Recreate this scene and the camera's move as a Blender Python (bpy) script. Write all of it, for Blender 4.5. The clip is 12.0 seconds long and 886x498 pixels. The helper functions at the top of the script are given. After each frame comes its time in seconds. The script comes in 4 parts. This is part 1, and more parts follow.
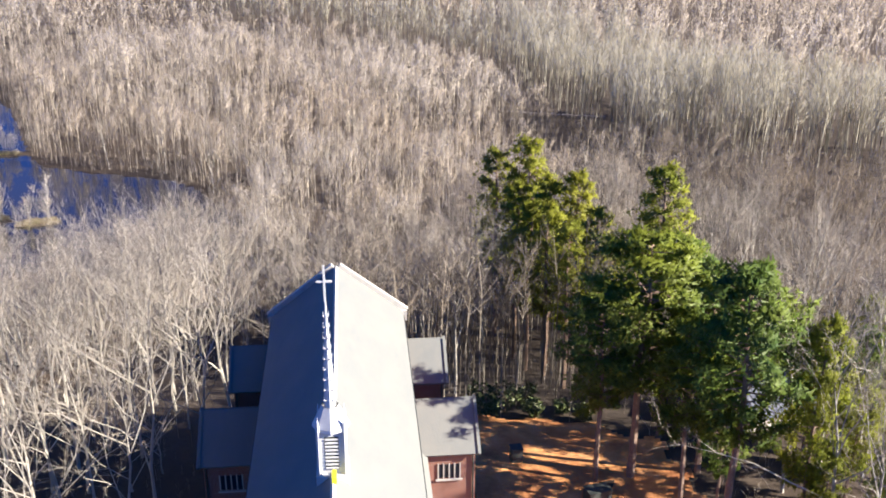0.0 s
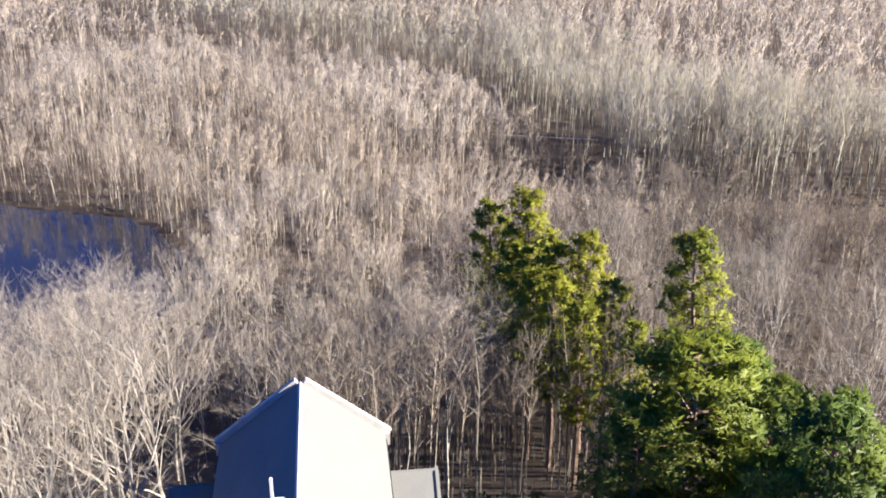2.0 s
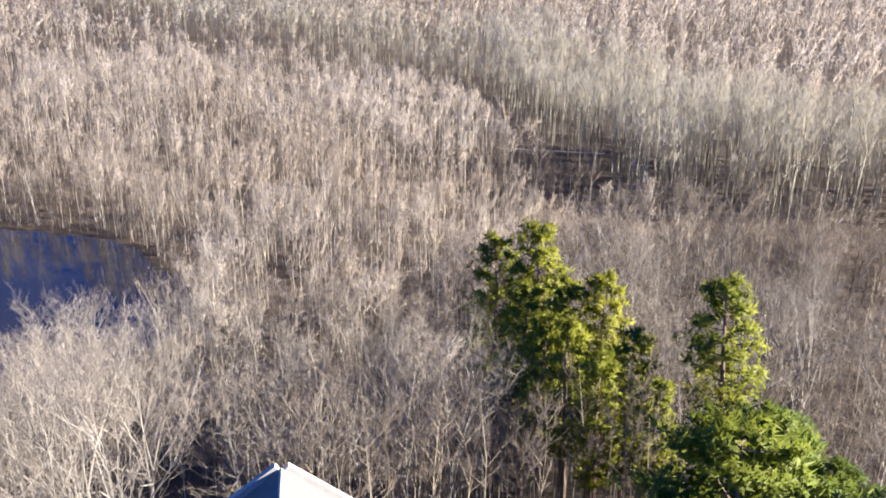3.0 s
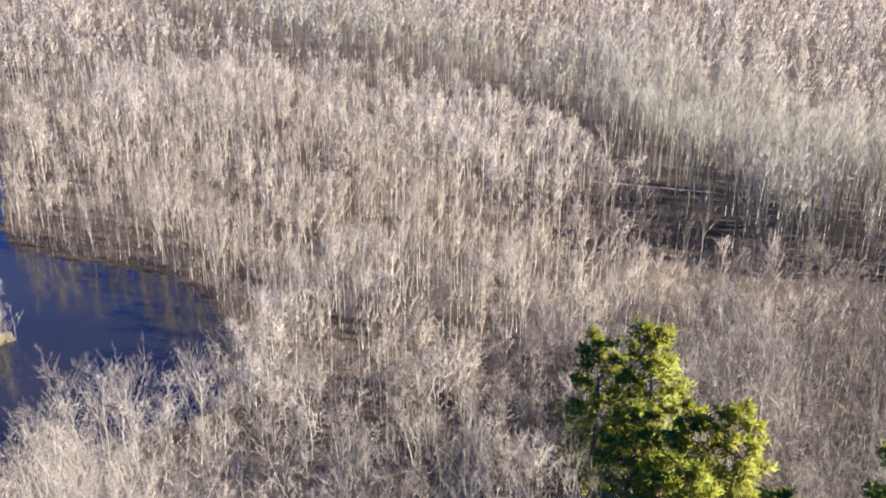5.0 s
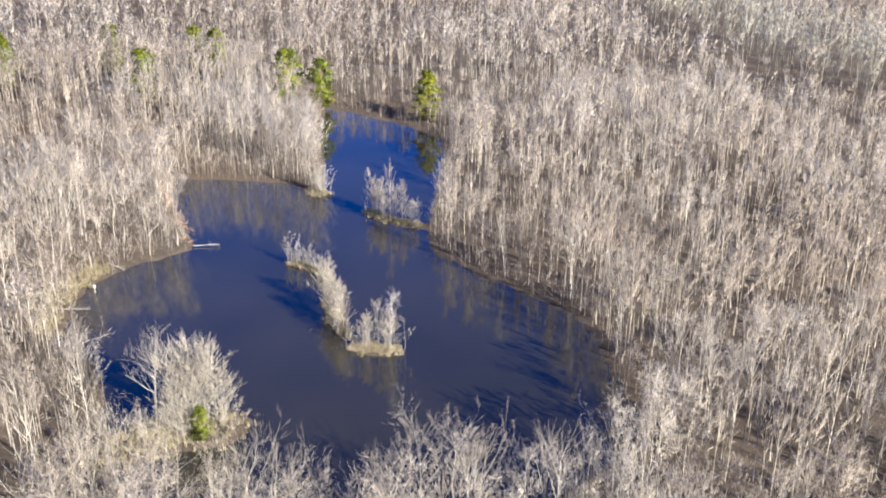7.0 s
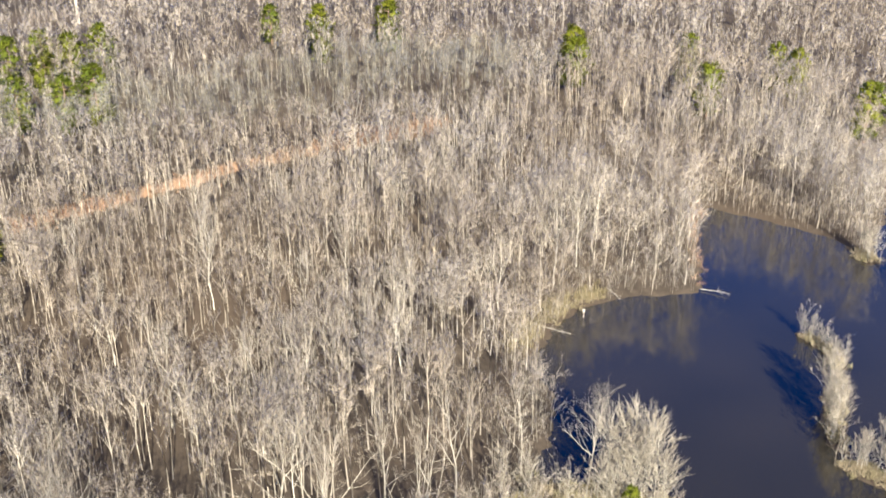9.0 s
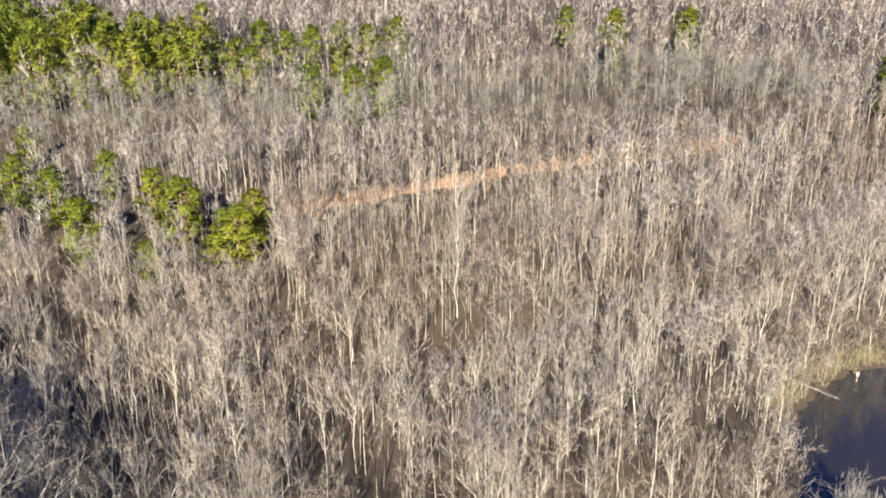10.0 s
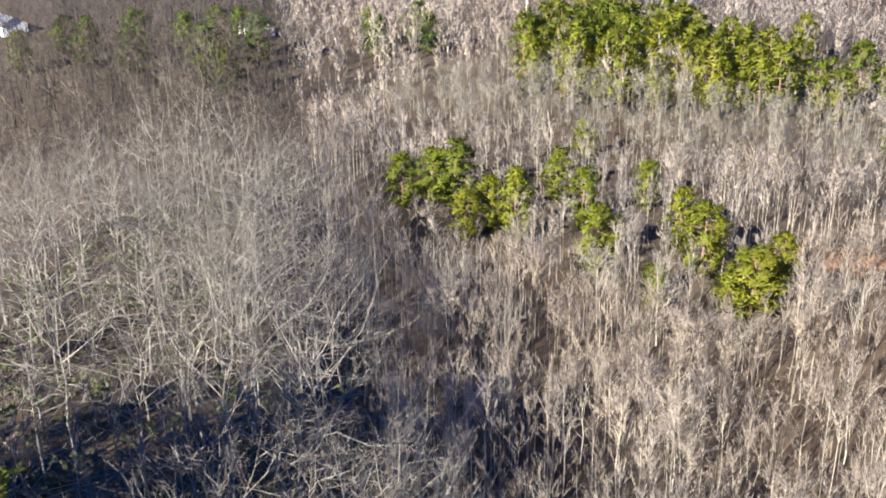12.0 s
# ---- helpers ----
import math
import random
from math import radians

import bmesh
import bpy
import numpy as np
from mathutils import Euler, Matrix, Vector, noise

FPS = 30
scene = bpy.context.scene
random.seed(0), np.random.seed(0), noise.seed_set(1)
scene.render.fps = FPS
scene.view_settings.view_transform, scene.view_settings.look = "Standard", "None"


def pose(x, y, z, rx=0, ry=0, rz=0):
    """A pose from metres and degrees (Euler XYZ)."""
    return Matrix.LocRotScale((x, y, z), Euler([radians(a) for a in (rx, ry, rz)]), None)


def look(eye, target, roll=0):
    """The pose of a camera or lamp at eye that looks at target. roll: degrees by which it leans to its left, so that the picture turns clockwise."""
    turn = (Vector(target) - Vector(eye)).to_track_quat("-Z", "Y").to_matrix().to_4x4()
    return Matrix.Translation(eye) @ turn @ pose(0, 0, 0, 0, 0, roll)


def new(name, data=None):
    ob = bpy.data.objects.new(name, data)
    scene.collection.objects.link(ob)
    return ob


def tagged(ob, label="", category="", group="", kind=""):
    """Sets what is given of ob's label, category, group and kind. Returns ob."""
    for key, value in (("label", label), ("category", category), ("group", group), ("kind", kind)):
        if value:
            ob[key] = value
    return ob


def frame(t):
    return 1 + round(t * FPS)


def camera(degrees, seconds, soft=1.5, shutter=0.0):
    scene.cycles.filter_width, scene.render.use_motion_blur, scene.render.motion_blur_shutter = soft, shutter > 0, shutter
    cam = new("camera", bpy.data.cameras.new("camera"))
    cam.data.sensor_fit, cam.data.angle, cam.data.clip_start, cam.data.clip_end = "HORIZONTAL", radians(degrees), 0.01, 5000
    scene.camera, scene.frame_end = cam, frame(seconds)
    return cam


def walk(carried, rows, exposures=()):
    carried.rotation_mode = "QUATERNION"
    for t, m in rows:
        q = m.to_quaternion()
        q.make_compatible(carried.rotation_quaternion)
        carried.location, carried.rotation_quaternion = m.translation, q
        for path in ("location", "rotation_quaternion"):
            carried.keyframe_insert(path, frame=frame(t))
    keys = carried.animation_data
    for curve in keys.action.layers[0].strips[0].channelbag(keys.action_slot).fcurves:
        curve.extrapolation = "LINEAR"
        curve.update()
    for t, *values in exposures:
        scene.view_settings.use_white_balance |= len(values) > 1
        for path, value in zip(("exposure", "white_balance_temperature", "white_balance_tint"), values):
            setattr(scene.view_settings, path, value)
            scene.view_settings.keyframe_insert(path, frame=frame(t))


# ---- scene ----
cam = camera(46.8, 12.0, soft=1.8)
METRES, EYE, TILT, LEAN, TURN = 120.0, 68.5, -22.7, 0.0, 0.0
ROWS = [
    (0.0, 0.0, 0.0, 0.0, 0.0, 0.0, -0.0),
    (0.5, -0.0031, 0.0376, 0.0157, -0.56, 0.0, 0.23),
    (1.0, -0.0054, 0.0757, 0.0316, -0.84, 0.01, 0.35),
    (1.5, -0.0068, 0.1141, 0.0476, -1.1, 0.03, 0.48),
    (2.0, -0.008, 0.1529, 0.0642, -1.28, 0.02, 0.52),
    (2.5, -0.0082, 0.1928, 0.0807, -1.29, 0.04, 0.54),
    (3.0, -0.0078, 0.2326, 0.0976, -1.3, 0.03, 0.54),
    (5.0, -0.0092, 0.3938, 0.169, 3.54, -0.17, -1.64),
    (5.5, -0.0107, 0.434, 0.1864, 7.92, -0.41, -3.44),
    (6.0, -0.012, 0.4754, 0.2042, 14.77, -1.03, -6.24),
    (6.5, -0.0148, 0.5178, 0.221, 21.61, -2.0, -8.91),
    (8.5, -0.0587, 0.6744, 0.2805, 53.51, -9.69, -18.13),
    (9.0, -0.0765, 0.707, 0.2934, 62.54, -12.57, -19.81),
    (9.5, -0.0975, 0.7363, 0.3057, 71.83, -15.82, -21.11),
    (10.0, -0.1228, 0.7617, 0.3156, 81.0, -19.23, -21.92),
    (10.5, -0.151, 0.7853, 0.3254, 88.93, -22.27, -22.13),
    (11.0, -0.1828, 0.8028, 0.3314, 97.24, -25.41, -21.93),
    (11.5, -0.2169, 0.814, 0.3343, 107.16, -29.08, -21.19),
    (12.0, -0.253, 0.8227, 0.3368, 117.79, -32.83, -19.7),
]
walk(cam, [(t, pose(0, 0, EYE, TILT, LEAN, TURN) @ pose(METRES * x, METRES * y, METRES * z, 90 + pitch, roll, yaw)) for t, x, y, z, yaw, pitch, roll in ROWS],
     exposures=[(0, 2.14, 6250, 12), (3.0, 2.22, 6200, 13), (6.5, 2.22, 6000, 9), (8.4, 2.18, 6250, 6), (9.2, 2.04, 6450, 5), (11.0, 1.96, 6450, 8), (12.0, 2.12, 6250, 9)])

# ---- light ----
SUN_AZ, SUN_EL = 102.0, 27.0
sun_dir = Vector((math.sin(radians(SUN_AZ)) * math.cos(radians(SUN_EL)), math.cos(radians(SUN_AZ)) * math.cos(radians(SUN_EL)), math.sin(radians(SUN_EL))))
world = bpy.data.worlds.new("sky")
scene.world = world
world.use_nodes = True
wn = world.node_tree.nodes
sky = wn.new("ShaderNodeTexSky")
sky.sky_type = "NISHITA"
sky.sun_disc = False
sky.sun_elevation, sky.sun_rotation = radians(SUN_EL), radians(SUN_AZ)
sky.altitude, sky.air_density, sky.dust_density, sky.ozone_density = 2500, 0.7, 0.0, 7.0
wn["Background"].inputs["Strength"].default_value = 0.036
deep = wn.new("ShaderNodeMix")   # the clear winter sky's deep blue
deep.data_type, deep.blend_type = "RGBA", "MULTIPLY"
deep.inputs["Factor"].default_value = 1.0
deep.inputs["B"].default_value = (0.0, 0.84, 1.75, 1)
world.node_tree.links.new(sky.outputs[0], deep.inputs["A"])
world.node_tree.links.new(deep.outputs["Result"], wn["Background"].inputs["Color"])
lamp = bpy.data.lights.new("sun", "SUN")
lamp.energy, lamp.angle, lamp.color = 5.0, radians(0.5), (1.0, 0.895, 0.73)
sun = new("sun", lamp)
sun.matrix_world = look(sun_dir * 300, (0, 0, 0))


# ---- materials ----
def material(name, colours, scale=1.0, rough=0.9, bump=0.0, bump_scale=None, metallic=0.0, patch=None, island=0.0, stretch=(1, 1, 1), spec=0.3, thin=0.0, lace=0.0):
    """Noise between the colours at two scales, in world metres; patch: (scale, colour, amount) of a broad second tone."""
    m = bpy.data.materials.new(name)
    m.use_nodes = True
    nt = m.node_tree
    n, ln = nt.nodes, nt.links
    bsdf = n["Principled BSDF"]
    bsdf.inputs["Roughness"].default_value = rough
    bsdf.inputs["Metallic"].default_value = metallic
    bsdf.inputs["Specular IOR Level"].default_value = spec
    geo = n.new("ShaderNodeNewGeometry")
    mp = n.new("ShaderNodeMapping")
    mp.inputs["Scale"].default_value = stretch
    ln.new(geo.outputs["Position"], mp.inputs["Vector"])
    tex = n.new("ShaderNodeTexNoise")
    tex.inputs["Scale"].default_value = scale
    tex.inputs["Detail"].default_value = 5.0
    tex.inputs["Roughness"].default_value = 0.65
    ln.new(mp.outputs[0], tex.inputs["Vector"])
    ramp = n.new("ShaderNodeValToRGB")
    els = ramp.color_ramp.elements
    while len(els) < len(colours):
        els.new(0.5)
    for i, c in enumerate(colours):
        els[i].position = 0.28 + 0.44 * i / max(1, len(colours) - 1)
        els[i].color = (*c, 1)
    ln.new(tex.outputs["Fac"], ramp.inputs["Fac"])
    out = ramp.outputs["Color"]
    if patch:
        pt = n.new("ShaderNodeTexNoise")
        pt.inputs["Scale"].default_value = patch[0]
        pt.inputs["Detail"].default_value = 3.0
        ln.new(geo.outputs["Position"], pt.inputs["Vector"])
        pr = n.new("ShaderNodeMapRange")
        pr.inputs["From Min"].default_value, pr.inputs["From Max"].default_value = 0.42, 0.62
        pr.inputs["To Max"].default_value = patch[2]
        ln.new(pt.outputs["Fac"], pr.inputs["Value"])
        mix = n.new("ShaderNodeMix")
        mix.data_type = "RGBA"
        ln.new(pr.outputs[0], mix.inputs["Factor"])
        ln.new(out, mix.inputs["A"])
        mix.inputs["B"].default_value = (*patch[1], 1)
        out = mix.outputs["Result"]
    if island:
        mr = n.new("ShaderNodeMapRange")
        mr.inputs["To Min"].default_value, mr.inputs["To Max"].default_value = 1 - island, 1 + island
        ln.new(geo.outputs["Random Per Island"], mr.inputs["Value"])
        hv = n.new("ShaderNodeHueSaturation")
        ln.new(mr.outputs[0], hv.inputs["Value"])
        ln.new(out, hv.inputs["Color"])
        out = hv.outputs["Color"]
    ln.new(out, bsdf.inputs["Base Color"])
    if thin:  # light passes through needles and leaves; on twigs it evens lit and dark sides
        tr = n.new("ShaderNodeBsdfTranslucent")
        ln.new(out, tr.inputs["Color"])
        ms = n.new("ShaderNodeMixShader")
        ms.inputs[0].default_value = thin
        ln.new(bsdf.outputs[0], ms.inputs[1])
        ln.new(tr.outputs[0], ms.inputs[2])
        ln.new(ms.outputs[0], n["Material Output"].inputs["Surface"])
    if lace:  # fine twigs with air between them
        lt = n.new("ShaderNodeTexNoise")
        lt.inputs["Scale"].default_value = 7.0
        lt.inputs["Detail"].default_value = 2.0
        ln.new(geo.outputs["Position"], lt.inputs["Vector"])
        lr = n.new("ShaderNodeMapRange")
        lr.inputs["From Min"].default_value, lr.inputs["From Max"].default_value = 0.36, 0.64
        lr.inputs["To Min"].default_value, lr.inputs["To Max"].default_value = lace - 0.16, lace + 0.16
        ln.new(lt.outputs["Fac"], lr.inputs["Value"])
        air = n.new("ShaderNodeBsdfTransparent")
        la = n.new("ShaderNodeMixShader")
        ln.new(lr.outputs[0], la.inputs[0])
        ln.new(n["Material Output"].inputs["Surface"].links[0].from_socket, la.inputs[1])
        ln.new(air.outputs[0], la.inputs[2])
        ln.new(la.outputs[0], n["Material Output"].inputs["Surface"])
    if bump:
        bt = n.new("ShaderNodeTexNoise")
        bt.inputs["Scale"].default_value = bump_scale or scale * 4
        bt.inputs["Detail"].default_value = 4.0
        ln.new(mp.outputs[0], bt.inputs["Vector"])
        bp = n.new("ShaderNodeBump")
        bp.inputs["Distance"].default_value = bump
        ln.new(bt.outputs["Fac"], bp.inputs["Height"])
        ln.new(bp.outputs["Normal"], bsdf.inputs["Normal"])
    return m


M_BARK = material("pale_bark", [(0.17, 0.155, 0.135), (0.33, 0.305, 0.275)], 0.9, 0.9, patch=(0.035, (0.40, 0.37, 0.31), 0.6), island=0.2)
M_TWIG = material("twigs", [(0.18, 0.155, 0.13), (0.29, 0.26, 0.22)], 0.2, 0.9, patch=(0.04, (0.33, 0.275, 0.215), 0.6), island=0.15, thin=0.3)
M_PALE_BARK = material("white_bark", [(0.27, 0.25, 0.215), (0.45, 0.425, 0.38)], 0.9, 0.9, patch=(0.05, (0.55, 0.51, 0.45), 0.5), island=0.15)
M_PALE_TWIG = material("pale_twigs", [(0.26, 0.235, 0.195), (0.40, 0.365, 0.31)], 0.2, 0.9, patch=(0.04, (0.36, 0.31, 0.25), 0.6), island=0.15, thin=0.35)
# Colour lightened, in part to stand in for haze over far woods.
M_WOOD_FAR = material("haze_lightened_wood", [(0.40, 0.355, 0.295), (0.50, 0.455, 0.39), (0.63, 0.59, 0.53)], 0.24, 0.9, patch=(0.03, (0.47, 0.40, 0.32), 0.6), island=0.12, stretch=(1, 1, 0.12), thin=0.32)
M_BELT = material("olive_grey_wood", [(0.25, 0.23, 0.185), (0.42, 0.395, 0.33)], 0.17, 0.9, patch=(0.03, (0.36, 0.335, 0.27), 0.6), island=0.15, thin=0.3)
# Grey-barked bluff trees, darkened in colour for the shade they stand in.
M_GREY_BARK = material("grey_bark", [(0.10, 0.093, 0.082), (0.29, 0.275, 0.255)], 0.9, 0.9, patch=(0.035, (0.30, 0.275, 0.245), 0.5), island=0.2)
# Twigs darker still, so the gaps between limbs read as shade.
M_GREY_TWIG = material("shaded_grey_twigs", [(0.055, 0.048, 0.042), (0.11, 0.098, 0.087)], 0.15, 0.9, patch=(0.022, (0.20, 0.175, 0.145), 0.6), island=0.15, thin=0.3)
# Twigs of that wood, with the same haze put into their pale colour.
M_SPRAY = material("haze_lightened_twigs", [(0.46, 0.405, 0.345), (0.56, 0.505, 0.445), (0.66, 0.61, 0.555)], 0.24, 0.9, patch=(0.03, (0.47, 0.39, 0.31), 0.6), island=0.06, stretch=(1, 1, 0.12), thin=0.45, lace=0.56)
M_SPRAY_BELT = material("olive_grey_fine_twigs", [(0.38, 0.355, 0.30), (0.54, 0.515, 0.45)], 0.24, 0.9, patch=(0.03, (0.36, 0.335, 0.27), 0.6), island=0.06, stretch=(1, 1, 0.12), thin=0.42, lace=0.66)
# Brown-grey twigs, darkened in colour for the shade inside the hill's woods.
M_SPRAY_HILL = material("brown_grey_shaded_twigs", [(0.115, 0.097, 0.085), (0.19, 0.165, 0.146)], 0.24, 0.9, patch=(0.04, (0.19, 0.155, 0.13), 0.6), island=0.06, stretch=(1, 1, 0.12), thin=0.3, lace=0.6)
# Fine grey twigs with the bluff's shade put into their colour.
M_SPRAY_GREY = material("shaded_grey_fine_twigs", [(0.065, 0.056, 0.048), (0.125, 0.11, 0.098)], 0.2, 0.9, patch=(0.022, (0.12, 0.10, 0.083), 0.6), island=0.06, stretch=(1, 1, 0.12), thin=0.3, lace=0.6)
SPRAY = {"haze_lightened_wood": M_SPRAY, "olive_grey_wood": M_SPRAY_BELT, "twigs": M_SPRAY_HILL, "shaded_grey_twigs": M_SPRAY_GREY}
M_PINE_BARK = material("pine_bark", [(0.12, 0.08, 0.06), (0.24, 0.17, 0.13)], 3.0, 0.95, island=0.1)
M_NEEDLE = material("pine_needles", [(0.10, 0.145, 0.02), (0.21, 0.235, 0.024)], 0.35, 0.6, patch=(0.05, (0.26, 0.26, 0.024), 0.6), island=0.25, thin=0.5)
M_NEEDLE_DARK = material("dark_needles", [(0.055, 0.11, 0.03), (0.135, 0.185, 0.032)], 0.35, 0.55, patch=(0.09, (0.24, 0.255, 0.024), 0.55), island=0.25, thin=0.5)
M_NEEDLE_PALE = material("pale_needles", [(0.155, 0.19, 0.028), (0.26, 0.27, 0.032)], 0.35, 0.6, patch=(0.05, (0.29, 0.28, 0.03), 0.6), island=0.25, thin=0.5)
M_SHRUB = material("evergreen_leaves", [(0.035, 0.055, 0.018), (0.10, 0.115, 0.04)], 1.2, 0.45, island=0.35)
M_LITTER = material("leaf_litter", [(0.03, 0.023, 0.017), (0.052, 0.04, 0.03), (0.085, 0.066, 0.05)], 0.5, 0.95, 0.10, 1.2, patch=(0.03, (0.06, 0.043, 0.03), 0.7))
M_CLAY = material("clay_and_straw", [(0.30, 0.12, 0.045), (0.52, 0.25, 0.09), (0.60, 0.34, 0.16)], 0.45, 0.95, 0.08, 3.0, patch=(0.2, (0.34, 0.13, 0.05), 0.7))
M_SEDGE = material("dry_sedge", [(0.20, 0.118, 0.075), (0.315, 0.20, 0.13)], 0.3, 0.95, patch=(0.06, (0.28, 0.20, 0.14), 0.6), island=0.25)
M_REED = material("dry_reeds", [(0.14, 0.12, 0.072), (0.24, 0.20, 0.125)], 0.5, 0.95, island=0.25)
M_ISLET = material("islet_grass", [(0.17, 0.14, 0.095), (0.29, 0.245, 0.175)], 0.5, 0.95, patch=(0.3, (0.22, 0.21, 0.09), 0.5), island=0.25)
M_ROOF = material("slate_roof", [(0.148, 0.158, 0.157), (0.192, 0.189, 0.172)], 0.5, 0.85, 0.012, 7.0, patch=(0.3, (0.154, 0.164, 0.16), 0.55), stretch=(1.0, 0.45, 1.0), spec=0.1)
M_COPING = material("pale_coping", [(0.34, 0.325, 0.30), (0.45, 0.43, 0.40)], 1.5, 0.8)
M_SPIRE = material("painted_spire", [(0.40, 0.41, 0.43), (0.54, 0.54, 0.54)], 2.0, 0.5)
M_YELLOW = material("yellow_strap", [(0.75, 0.72, 0.02), (0.85, 0.80, 0.04)], 3.0, 0.6)
M_GLASS = material("dark_glass", [(0.015, 0.02, 0.03), (0.03, 0.035, 0.045)], 0.8, 0.08, spec=0.6)
M_DARK = material("dark_metal", [(0.03, 0.035, 0.035), (0.06, 0.065, 0.06)], 2.0, 0.5)
M_METAL_ROOF = material("ribbed_metal_roof", [(0.13, 0.14, 0.17), (0.22, 0.23, 0.26)], 0.8, 0.4, metallic=0.3)
M_TIMBER = material("grey_timber", [(0.30, 0.26, 0.22), (0.48, 0.43, 0.38)], 1.5, 0.9)
M_WHITE = material("white_siding", [(0.70, 0.70, 0.68), (0.82, 0.82, 0.80)], 1.0, 0.7)


def brick_material():
    m = material("red_brick", [(0.16, 0.06, 0.042), (0.27, 0.11, 0.075)], 1.4, 0.9)
    n, ln = m.node_tree.nodes, m.node_tree.links
    bsdf = n["Principled BSDF"]
    old = bsdf.inputs["Base Color"].links[0].from_socket
    co = n.new("ShaderNodeTexCoord")
    mp = n.new("ShaderNodeMapping")
    mp.inputs["Rotation"].default_value = (radians(90), 0, 0)
    br = n.new("ShaderNodeTexBrick")
    br.inputs["Scale"].default_value = 1.0
    br.inputs["Brick Width"].default_value, br.inputs["Row Height"].default_value = 0.22, 0.075
    br.inputs["Mortar Size"].default_value = 0.008
    br.inputs["Mortar"].default_value = (0.27, 0.22, 0.19, 1)
    br.inputs["Color2"].default_value = (0.20, 0.08, 0.055, 1)
    ln.new(co.outputs["Object"], mp.inputs[0])
    ln.new(mp.outputs[0], br.inputs["Vector"])
    ln.new(old, br.inputs["Color1"])
    ln.new(br.outputs["Color"], bsdf.inputs["Base Color"])
    return m


M_BRICK = brick_material()


def water_material():
    m = bpy.data.materials.new("pond_water")
    m.use_nodes = True
    n, ln = m.node_tree.nodes, m.node_tree.links
    b = n["Principled BSDF"]
    b.inputs["Roughness"].default_value = 0.07
    b.inputs["IOR"].default_value = 1.65
    geo = n.new("ShaderNodeNewGeometry")
    silt = n.new("ShaderNodeTexNoise")
    silt.inputs["Scale"].default_value = 0.03
    ramp = n.new("ShaderNodeValToRGB")
    ramp.color_ramp.elements[0].position, ramp.color_ramp.elements[1].position = 0.35, 0.65
    ramp.color_ramp.elements[0].color, ramp.color_ramp.elements[1].color = (0.013, 0.012, 0.009, 1), (0.021, 0.0182, 0.013, 1)
    ln.new(geo.outputs["Position"], silt.inputs["Vector"])
    ln.new(silt.outputs["Fac"], ramp.inputs["Fac"])
    ln.new(ramp.outputs["Color"], b.inputs["Base Color"])
    rip = n.new("ShaderNodeTexNoise")
    rip.inputs["Scale"].default_value = 1.6
    rip.inputs["Detail"].default_value = 3
    ln.new(geo.outputs["Position"], rip.inputs["Vector"])
    bp = n.new("ShaderNodeBump")
    bp.inputs["Distance"].default_value = 0.006
    ln.new(rip.outputs["Fac"], bp.inputs["Height"])
    ln.new(bp.outputs["Normal"], b.inputs["Normal"])
    return m


M_WATER = water_material()


# ---- mesh helpers ----
def mesh_of(name, verts, tris, mat, smooth=False):
    verts, tris = np.asarray(verts, np.float32), np.asarray(tris, np.int32)
    me = bpy.data.meshes.new(name)
    me.vertices.add(len(verts))
    me.vertices.foreach_set("co", verts.ravel())
    me.loops.add(tris.size)
    me.loops.foreach_set("vertex_index", tris.ravel())
    me.polygons.add(len(tris))
    me.polygons.foreach_set("loop_start", np.arange(0, tris.size, tris.shape[1], dtype=np.int32))
    me.polygons.foreach_set("use_smooth", np.full(len(tris), smooth))
    me.update(calc_edges=True)
    me.validate()
    me.materials.append(mat)
    return me


def part(name, source, mat, parent, label=""):
    """Links a bmesh, a mesh or (verts, faces) as one mesh object under a thing or part."""
    if isinstance(source, bmesh.types.BMesh):
        me = bpy.data.meshes.new(name)
        source.to_mesh(me)
        source.free()
        me.materials.append(mat)
    elif isinstance(source, tuple):
        me = mesh_of(name, source[0], source[1], mat)
    else:
        me = source
    ob = new(name, me)
    ob.parent = parent
    if label:
        ob["label"] = label
    return ob


def thing(name, m, label, category, group="", kind=""):
    ob = new(name)
    ob.matrix_world = m
    return tagged(ob, label, category, group, kind)


def joined(pieces):
    vs, ts, o = [], [], 0
    for v, t in pieces:
        vs.append(v)
        ts.append(t + o)
        o += len(v)
    return np.concatenate(vs), np.concatenate(ts)


def whole(made):
    """One tree as vertices, faces and the number of faces that are stem and branch; the rest are twigs."""
    return (*joined(made), len(made[0][1]))


def tube(points, radii, sides, rng=None):
    """A tapered limb along points, closed by its taper."""
    p = np.asarray(points, float)
    n = len(p)
    d = np.gradient(p, axis=0)
    d /= np.linalg.norm(d, axis=1, keepdims=True) + 1e-9
    ref = np.where(np.abs(d[:, 2:3]) > 0.9, np.array([[1.0, 0, 0]]), np.array([[0, 0, 1.0]]))
    u = np.cross(d, ref)
    u /= np.linalg.norm(u, axis=1, keepdims=True) + 1e-9
    w = np.cross(d, u)
    a = np.arange(sides) * 2 * np.pi / sides
    r = np.asarray(radii, float)[:, None, None]
    v = p[:, None, :] + r * (np.cos(a)[None, :, None] * u[:, None, :] + np.sin(a)[None, :, None] * w[:, None, :])
    t = []
    for i in range(n - 1):
        for j in range(sides):
            k = (j + 1) % sides
            q = (i * sides + j, i * sides + k, (i + 1) * sides + k, (i + 1) * sides + j)
            t += [(q[0], q[1], q[2]), (q[0], q[2], q[3])]
    return v.reshape(-1, 3), np.array(t)


